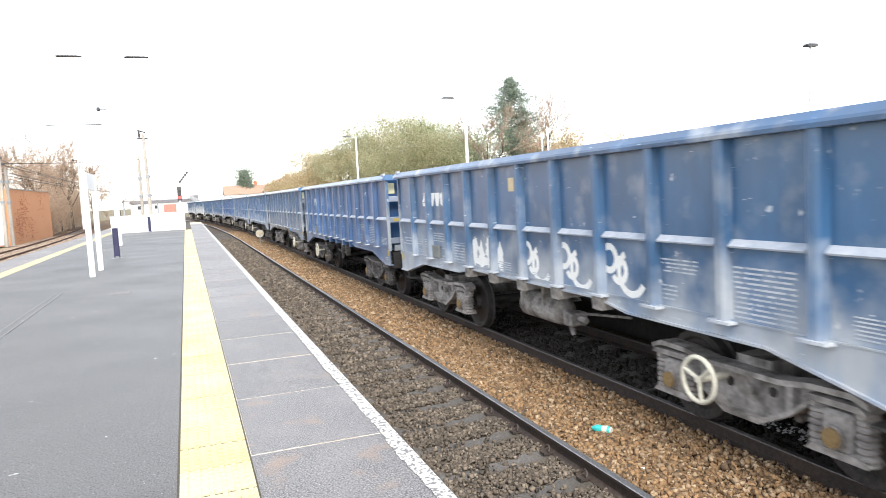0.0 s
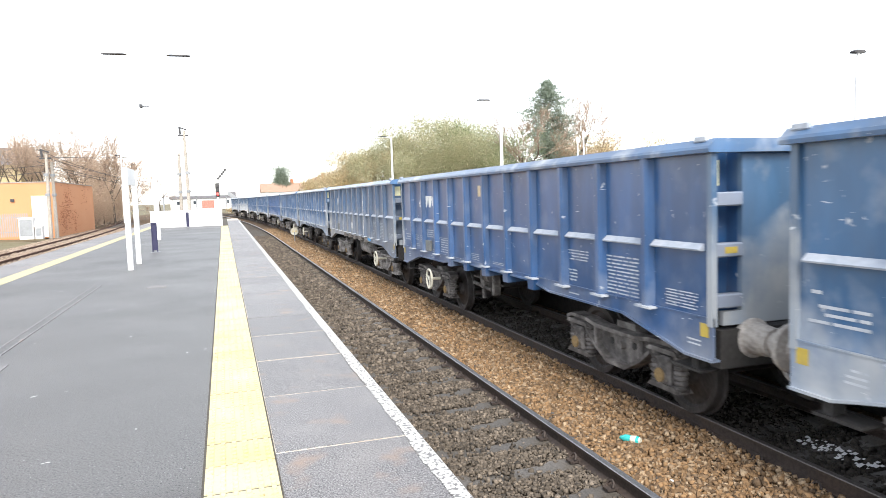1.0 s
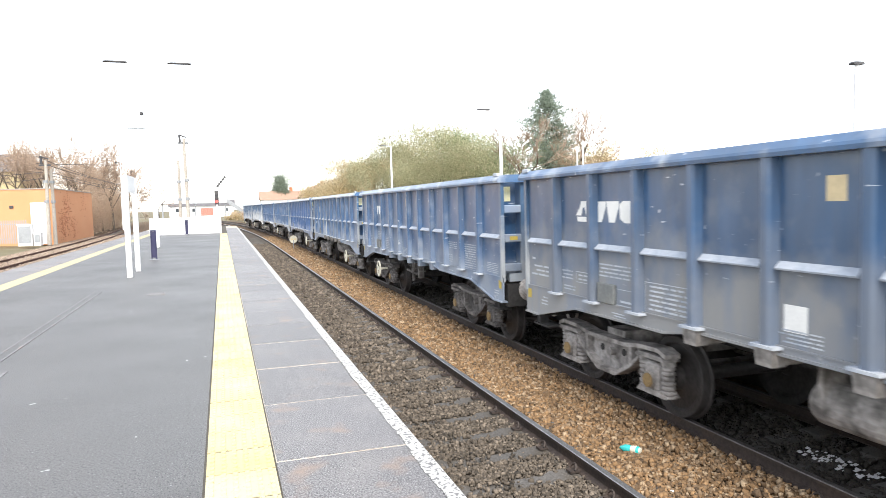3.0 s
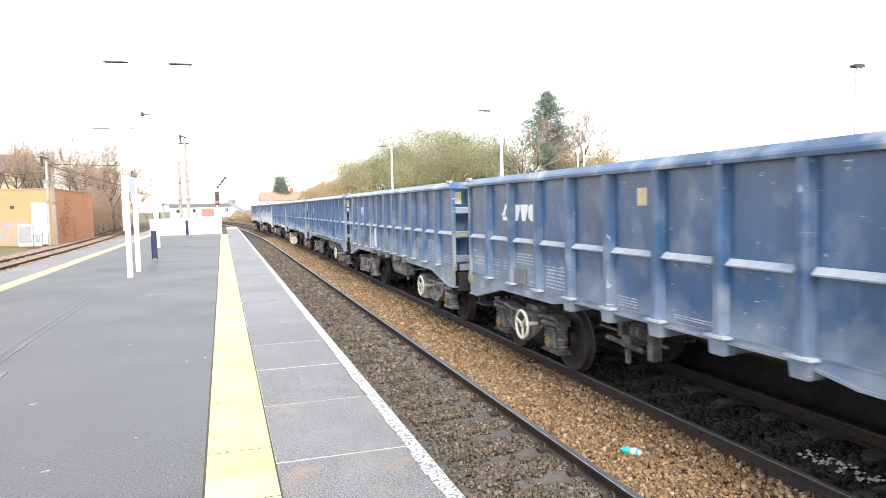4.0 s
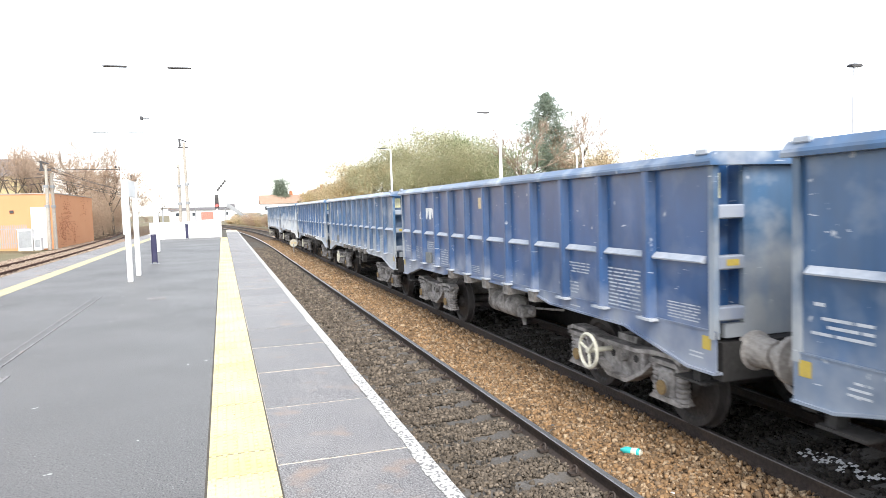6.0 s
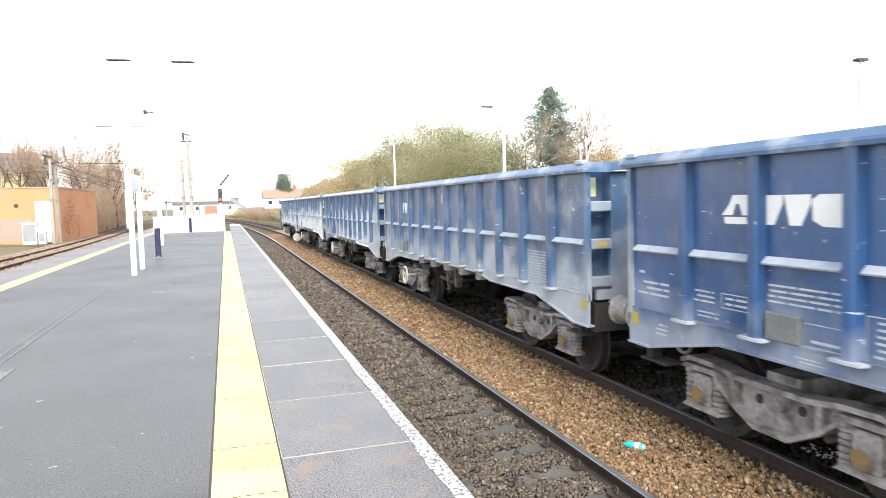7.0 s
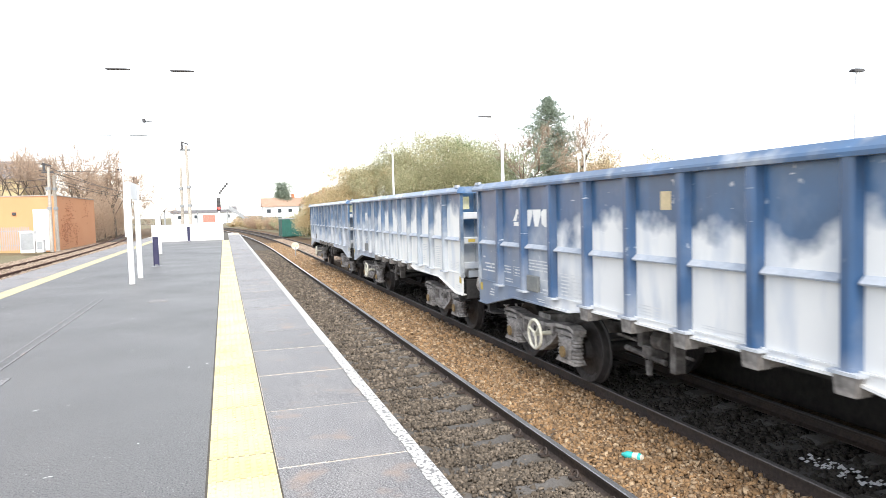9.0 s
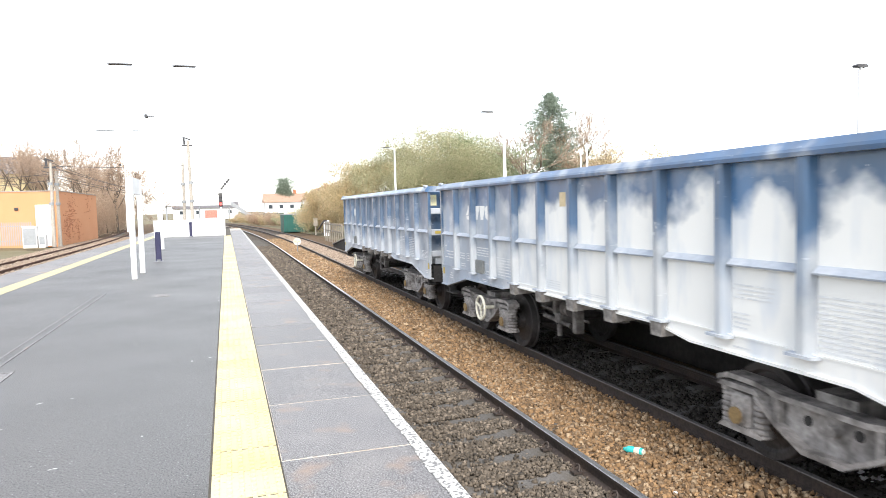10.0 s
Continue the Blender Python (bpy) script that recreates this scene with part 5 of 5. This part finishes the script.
def make_house(x, y, w, d, base, eaves, ridge, wall, roof, label, along_x=True, windows=3):
    h = new("house")
    tagged(h, label, "house", "houses behind the railway")
    bm = bmesh.new()
    box(bm, x, x + w, y, y + d, base, eaves)
    part("wall", bm, wall, h)
    bm = bmesh.new()
    if along_x:
        prism(bm, [(y - 0.4, eaves), (y + d + 0.4, eaves), (y + d / 2, ridge)], "x", x - 0.4, x + w + 0.4)
    else:
        prism(bm, [(x - 0.4, eaves), (x + w + 0.4, eaves), (x + w / 2, ridge)], "y", y - 0.4, y + d + 0.4)
    r = part("roof", bm, roof, h)
    bm = bmesh.new()
    box(bm, x + w * 0.7, x + w * 0.7 + 0.9, y + d / 2 - 0.4, y + d / 2 + 0.4, ridge - 1.0, ridge + 1.1)
    part("chimney", bm, BRICK_O, r)
    for i in range(windows):
        for z in ([eaves - 1.9] if eaves - base < 4.5 else [eaves - 1.9, eaves - 4.6]):
            cx = x + w * (i + 0.5) / windows
            win = new("window")
            win.parent = h
            bm = bmesh.new()
            box(bm, cx - 0.65, cx + 0.65, y - 0.05, y - 0.004, z, z + 1.3)
            part("window_frame", bm, WHITE, win)
            bm = bmesh.new()
            box(bm, cx - 0.55, cx + 0.55, y - 0.07, y - 0.055, z + 0.1, z + 1.2)
            part("pane", bm, GLASS, win)


def make_footbridge():
    f = new("footbridge")
    tagged(f, "white painted station footbridge with stairs far off", "footbridge")
    y = 175.0
    bm = bmesh.new()
    box(bm, -14, 1.4, y, y + 2, 2.95, 3.12)
    part("deck", bm, GALV, f)
    for yy in (y, y + 1.95):
        bm = bmesh.new()
        box(bm, -14, 1.4, yy, yy + 0.05, 3.12, 4.1)
        part("parapet", bm, WHITE, f)
    for x in (-13.5, -6.0, 1.0):
        bm = bmesh.new()
        box(bm, x - 0.15, x + 0.15, y + 0.5, y + 1.5, -1.1, 2.95)
        part("pier", bm, GALV, f)
    bm = bmesh.new()
    prism(bm, [(1.4, 3.1), (6.4, -0.5), (6.4, 0.5), (1.4, 4.1)], "y", y - 0.02, y + 0.03)
    part("stair_side", bm, GALV, f)
    for i in range(20):
        bm = bmesh.new()
        box(bm, 1.4 + i * 0.25, 1.65 + i * 0.25, y + 0.05, y + 1.9, 2.85 - i * 0.18, 3.0 - i * 0.18)
        part("tread", bm, GALV, f)


def make_far_platform():
    p = new("platform_beyond")
    tagged(p, "brick-faced platform on the other side of the train", "platform", kind="structure")
    bm = bmesh.new()
    prism(bm, [(-14, -1.15), (44, -1.15), (44, -0.95), (36, -0.06), (-14, -0.06)], "x", 7.2, 11.5)
    part("platform_wall", bm, SHADED_BRICK, p)
    bm = bmesh.new()
    prism(bm, [(-14, -0.06), (36, -0.06), (44, -0.95), (44, -0.9), (36, 0.0), (-14, 0.0)], "x", 7.12, 11.5)
    part("coping", bm, SLAB, p)


def make_right_trackside():
    r = new("ramp_fence")
    tagged(r, "low grey wooden fence down the far platform ramp", "fence")
    for i in range(10):
        bm = bmesh.new()
        box(bm, 7.96, 8.04, 45 + i * 0.95 - 0.04, 45 + i * 0.95 + 0.04, -1.2, 0.42, 0.008)
        part("post", bm, WEATHERED, r)
    for z in (-0.25, 0.25):
        bm = bmesh.new()
        box(bm, 7.925, 7.958, 44.9, 53.7, z, z + 0.09)
        part("fence_rail", bm, WEATHERED, r)
    bm = bmesh.new()
    prism(bm, [(52.5, 0.50), (54.2, 0.44), (58.0, -0.38), (58.0, -0.26), (54.2, 0.56), (52.5, 0.62)], "x", 7.90, 8.0)
    part("handrail", bm, DARK, r)
    c = new("lineside_cabinet")
    tagged(c, "small pale cabinet beside the ramp fence", "cabinet", "lineside cabinets")
    bm = bmesh.new()
    box(bm, 8.75, 9.25, 60, 60.4, -1.0, 0.45, 0.02)
    part("body", bm, WHITE, c)
    bm = bmesh.new()
    box(bm, 8.80, 9.20, 59.97, 59.997, -0.7, 0.38, 0.004)
    part("door", bm, GALV, c)
    for x, y, w, label in ((6.3, 75, 2.3, "dark green corrugated steel storage container"), (7.0, 128, 3.5, "small green steel store by the line")):
        c = new("storage_container")
        tagged(c, label, "container", "green containers")
        k = int(w / 0.25)
        for i in range(k):
            bm = bmesh.new()
            x0 = x + i * w / k
            box(bm, x0, x0 + w / k - 0.06, y - 0.04, y, -0.9, 0.95)
            part("side_rib", bm, GREEN_M, c)
        bm = bmesh.new()
        box(bm, x, x + w, y, y + 5, -1.0, 0.95)
        part("body", bm, GREEN_M, c)
        bm = bmesh.new()
        box(bm, x - 0.05, x + w + 0.05, y - 0.06, y + 5.05, 0.95, 1.03)
        part("roof", bm, GALV, c)
    s = new("notice_board")
    tagged(s, "pale notice board on a post by the line", "sign")
    bm = bmesh.new()
    box(bm, 8.50, 8.92, 66, 66.04, -0.2, 0.62)
    part("board", bm, CONC_POST, s)
    bm = bmesh.new()
    box(bm, 8.66, 8.76, 66.04, 66.12, -1.1, 0.6)
    part("post", bm, CONC_POST, s)


def make_wires():
    for z, x0, x1, y0, y1, sag in ((5.2, -13.9, -12.2, 59, 132, 0.5), (6.2, -13.9, -12.4, 59, 132, 0.9), (5.6, -13.9, -3.2, 59, 60, 0.15), (4.9, -13.4, -34, 59, 66, 0.4), (4.4, -13.4, -34, 59, 68, 0.5), (5.5, -13.2, -9.5, 59, 140, 0.7), (4.7, -13.2, -9.0, 59, 140, 0.6)):
        c = bpy.data.curves.new("overhead_wire", "CURVE")
        c.dimensions, c.bevel_depth, c.bevel_resolution = "3D", 0.022, 1
        line = c.splines.new("POLY")
        line.points.add(12)
        for i in range(13):
            f = i / 12
            line.points[i].co = (x0 + (x1 - x0) * f, y0 + (y1 - y0) * f, z - sag * 4 * f * (1 - f), 1)
        c.materials.append(DARK)
        tagged(new("overhead_wire", c), "thin dark overhead wire hung between masts", "wire", "overhead wires")


# ---- put it all in place ----
make_ground()
make_sign()
make_bollard(-1.96, 19.6)
make_bollard(-1.95, 41.0)
make_barrier()
make_double_lamp(-2.52, 27.5, 7.74, 1.25)
make_double_lamp(-7.7, 59.0, 8.45, 1.35, 1.5)
for y, z in ((4.1, 3.44), (18.3, 4.66), (34.6, 4.85)):
    make_side_lamp(9.5, y, z, (0.62 if y < 30 else 0.5) if y > 10 else 0.02)
make_slim_posts()
make_mast(-2.62, 60, 7.7, "concrete overhead line mast with a dark bracket", -0.1)
make_mast(-3.45, 63, 6.0, "bare concrete pole behind the barrier", 0.05, bracket=False)
make_mast(-13.2, 58.5, 5.8, "weathered lineside pole beside the orange building", 0.1)
make_mast(-12.95, 59.5, 5.2, "pale lineside pole beside the orange building", 0.0, bracket=False)
make_mast(-11.2, 100, 6.8, "slim concrete mast on the far curve", 0.0)
make_signal()
make_disc_sign()
make_litter()
make_brick_building()
make_house(-48, 104, 22, 12, -1, 7.4, 10.2, BUFF, SLATE, "buff house with a dark slate roof behind trees")
make_house(11, 200, 12, 9, -1, 3.7, 6.3, WHITE, ROOF_TILE, "white rendered house with brown tiled roof", windows=4)
make_house(21.5, 192, 8.5, 10, -1, 4.2, 7.6, WHITE, ROOF_TILE, "white gabled house with brown tiled roof", False, 2)
make_house(-16, 235, 20, 10, -1, 2.6, 4.6, WHITE, SLATE, "pale terrace with grey slate roof far along the line", windows=4)
make_house(42, 150, 22, 12, -1, 6, 10.5, BRICK_O, ROOF_TILE, "brick house with tiled roof beyond the trees", windows=4)
make_footbridge()
make_far_platform()
make_right_trackside()
make_wires()
for i, (x, y, h, w, leaf, lv) in enumerate(((16.0, 60, 8.6, 7.0, LEAF_GREEN, 9000), (19.5, 57, 9.0, 7.5, LEAF_GREEN, 10000), (23.5, 58, 8.4, 7.0, LEAF_DARK, 10000), (12.2, 62, 6.2, 5.0, LEAF_YELLOW, 7000), (9.7, 68, 4.6, 4.0, LEAF_YELLOW, 5000), (20.5, 66, 9.2, 6.0, LEAF_YELLOW, 6000))):
    leafy_tree(x, y, -1.0, h * 1.06 + 0.3, w, leaf, ("olive green", "dense green", "dark green", "yellowing", "low yellowing", "tall yellow-green")[i] + " bushy tree beside the railway", 20 + i, lv, 0.08)
conifer(30.4, 57, -1, 13.2, 12.5, "tall dark conifer rising behind the train", 7)
bare_tree(33.0, 56, -1, 11.0, "russet bare tree beside the conifer", 31, LEAF_RED, (LEAF_RED, 9000, 0.08))
bare_tree(31.0, 52, -1, 9.0, "reddish leafless birch before the conifer", 32, LEAF_RED, (LEAF_RED, 8000, 0.08))
bare_tree(26.2, 54, -1, 8.8, "grey leafless tree behind the train", 33)
bare_tree(28.0, 60, -1, 9.0, "grey-brown leafless tree by the conifer", 34)
bare_tree(35.5, 60, -1, 9.6, "thin leafless tree with fine twigs", 35)
leafy_tree(39, 62, -1, 9.0, 9, LEAF_YELLOW, "pale yellow autumn tree behind the train", 41, 5000, 0.12)
leafy_tree(17.2, 205, -1, 12.2, 2.6, NEEDLE, "lone dark evergreen on the skyline", 8, 2500, 0.22)
for i, (x, y, h, hz) in enumerate(((-17, 96, 11.0, None), (-20.5, 92, 9.5, LEAF_RED), (-14.6, 104, 9.2, None), (-13.4, 95, 7.8, LEAF_RED), (-24, 98, 9.5, LEAF_RED), (-28, 92, 8.0, None), (-12.6, 112, 7.0, LEAF_RED), (-31, 97, 9.0, None), (-16, 88, 7.5, LEAF_RED), (-13.9, 122, 8.0, LEAF_RED), (-10.5, 130, 7.0, None), (-22, 86, 8.5, LEAF_RED), (-18.5, 100, 10.5, LEAF_RED), (-26, 90, 8.5, None), (-15.2, 98, 9.5, LEAF_RED), (-19.2, 106, 10.0, LEAF_RED), (-23, 104, 10.0, LEAF_RED), (-17.4, 116, 9.5, LEAF_RED))):
    bare_tree(x, y, -1, h * 1.12, ("grey-brown leafless tree behind the orange building", "russet leafless tree with fine twigs")[hz is not None], 50 + i, None, None if hz is None else (hz, 5000, 0.10))
for i, (x, y, w, h, leaf, label) in enumerate(((-14.9, 84, 2.8, 5.4, LEAF_RED, "brown leafless scrub by the building"), (-15.0, 90, 3.2, 6.6, LEAF_RED, "tall brown scrub beside the curve"), (-15.6, 97, 3.6, 7.0, LEAF_RED, "dry yellow-brown scrub on the bank"), (-15.5, 106, 3.4, 6.4, LEAF_RED, "brown leafless scrub on the bank"), (-16.2, 116, 3.4, 6.0, LEAF_RED, "brown scrub along the cutting"), (-17.6, 112, 4.5, 8.0, LEAF_RED, "tall tan scrub thick with bare twigs"), (-17.0, 124, 4.5, 7.5, LEAF_RED, "tan scrub and bramble on the bank"), (-16.4, 103, 4.2, 8.4, LEAF_RED, "tall leafless thicket beyond the building"), (-18.6, 132, 5.0, 7.5, LEAF_RED, "hazy brown thicket along the curve"), (-20.5, 104, 5.0, 8.8, LEAF_RED, "russet thicket rising behind the building"), (-24.5, 108, 5.0, 8.6, LEAF_RED, "pinkish bare thicket behind the roof"),
        (9.3, 72, 3.2, 3.0, LEAF_DARK, "dark green bush by the ramp"), (10.3, 67, 2.4, 3.8, LEAF_YELLOW, "golden autumn bush by the ramp"), (12.4, 62, 3.0, 3.4, LEAF_YELLOW, "golden bush behind the fence"), (9.6, 80, 2.8, 3.0, LEAF_DARK, "green bush near the container"), (9.2, 100, 2.6, 2.4, LEAF_YELLOW, "yellowing bush close to the track"), (7.4, 112, 3.0, 2.2, LEAF_RED, "russet bramble along the line"), (5.6, 124, 3.0, 2.2, LEAF_RED, "brown bramble on the curve"), (14.5, 52, 3.0, 3.0, LEAF_GREEN, "green bush behind the train"))):
    bush(x, y, -1.0, w, h, leaf, label, 80 + i, 9000 if x < -10 else 5000, 0.085)
random.seed(11)
for i in range(20):
    y = 78 + i * 4.2
    bush(9.4 + bend(y) + random.uniform(0, 2.6), y, -1.0, random.uniform(1.6, 3.0), random.uniform(1.0, 2.4), random.choice((LEAF_RED, LEAF_YELLOW, LEAF_GREEN)), "low mixed scrub on the bank beside the curve", 120 + i, 900, 0.14)
make_platform()
make_track(T1, "platform track with bright steel rails and concrete sleepers", RUST, STEEL, 100, ((T1 + 0.64, math.pi), (T1 + 0.865, 0.0)), 30)
make_track(T2, "goods line with worn rails on concrete sleepers", RUST, STEEL_DIM, 100, ((T2 - 0.865, math.pi),), 30, ZR + RAIL2, 0.86)
make_track(TL, "rusty brown track beyond the island platform", RUST_L, RUST_L, 160)
stones("loose_ballast", "grey-brown loose ballast between the platform rails", 1.9, 3.36, ((-12, -2.6, 300, 1.3), (-2.6, 6, 2300, 0.64), (6, 16, 950, 0.9), (16, 48, 260, 1.4)), STONE_GREY, -1.118, between_sleepers)
stones("loose_ballast", "brown loose ballast heaped between the tracks", 3.46, 4.93, ((-12, -3.4, 400, 1.3), (-3.4, 7, 1700, 0.78), (7, 18, 850, 1.0), (18, 60, 280, 1.5)), STONE_BROWN, -1.108)
stones("loose_ballast", "brown ballast heaped against the goods rail", 4.50, 4.93, ((-4, 7, 1000, 0.8), (7, 30, 500, 1.0)), STONE_BROWN, -1.068)
stones("loose_ballast", "loose ballast coloured dark for the shade under the train", 5.08, 6.42, ((-12, -4, 150, 1.5), (-4, 9, 420, 1.1), (9, 26, 120, 1.7)), STONE_SHADED, -1.118)
stones("loose_ballast", "grey-brown loose ballast of the goods line", 4.98, 6.7, ((26, 70, 170, 1.6),), STONE_PALE, -1.105)
stones("loose_ballast", "dirty loose ballast beside the platform wall", 1.34, 1.82, ((-12, 40, 160, 1.4),), STONE_GREY, -1.11)
stones("loose_ballast", "rust-brown loose ballast on the far track", -13.2, -8.6, ((26, 80, 60, 1.7),), STONE_PALE, -1.115)

TRAIN = []
for k, (look_name, label, hw, tank, light) in enumerate((
        ("clean", "blue steel open box wagon at the head", "rear", False, False),
        ("graffiti", "dusty blue open box wagon with white graffiti scrawls", "front", True, True),
        ("clean", "clean mid-blue open box wagon", "rear", False, False),
        ("grey", "greyed blue open box wagon with pale stained ribs", "front", True, True),
        ("dull", "dull grey-blue open box wagon", "rear", False, False),
        ("dull", "dull blue open box wagon with a white daubed rib", "front", True, True),
        ("deep", "deep blue open box wagon with clean upper side", "front", True, True),
        ("faded", "faded blue open box wagon with pale dusty sides", "rear", False, True),
        ("white", "blue open box wagon whitened by lime dust below", "rear", False, True),
        ("whitest", "blue open box wagon thickly coated in white dust", "rear", False, True),
        ("tail", "pale blue-grey last open box wagon of the train", "rear", False, True))):
    TRAIN.append((k - 1, *make_wagon(look_name, label, hw, tank, light)))


def motions():
    for k, wagon, sets in TRAIN:
        rows = []
        for i in range(41):
            t = i * 0.25
            y = START + k * PITCH - gone(t)
            a, b = y + HUB, y + BODY - HUB
            xa, xb = bend(a), bend(b)
            turn = -math.atan2(xb - xa, b - a)
            rows.append((t, pose(T2 + xa + HUB * math.tan(turn), y, ZR, 0, 0, math.degrees(turn))))
        walk(wagon, rows)
        for w, dy in sets:
            walk(w, [(i / 30, pose(0, dy, TREAD, math.degrees(gone(i / 30) / TREAD) % 360)) for i in range(301)])


motions()
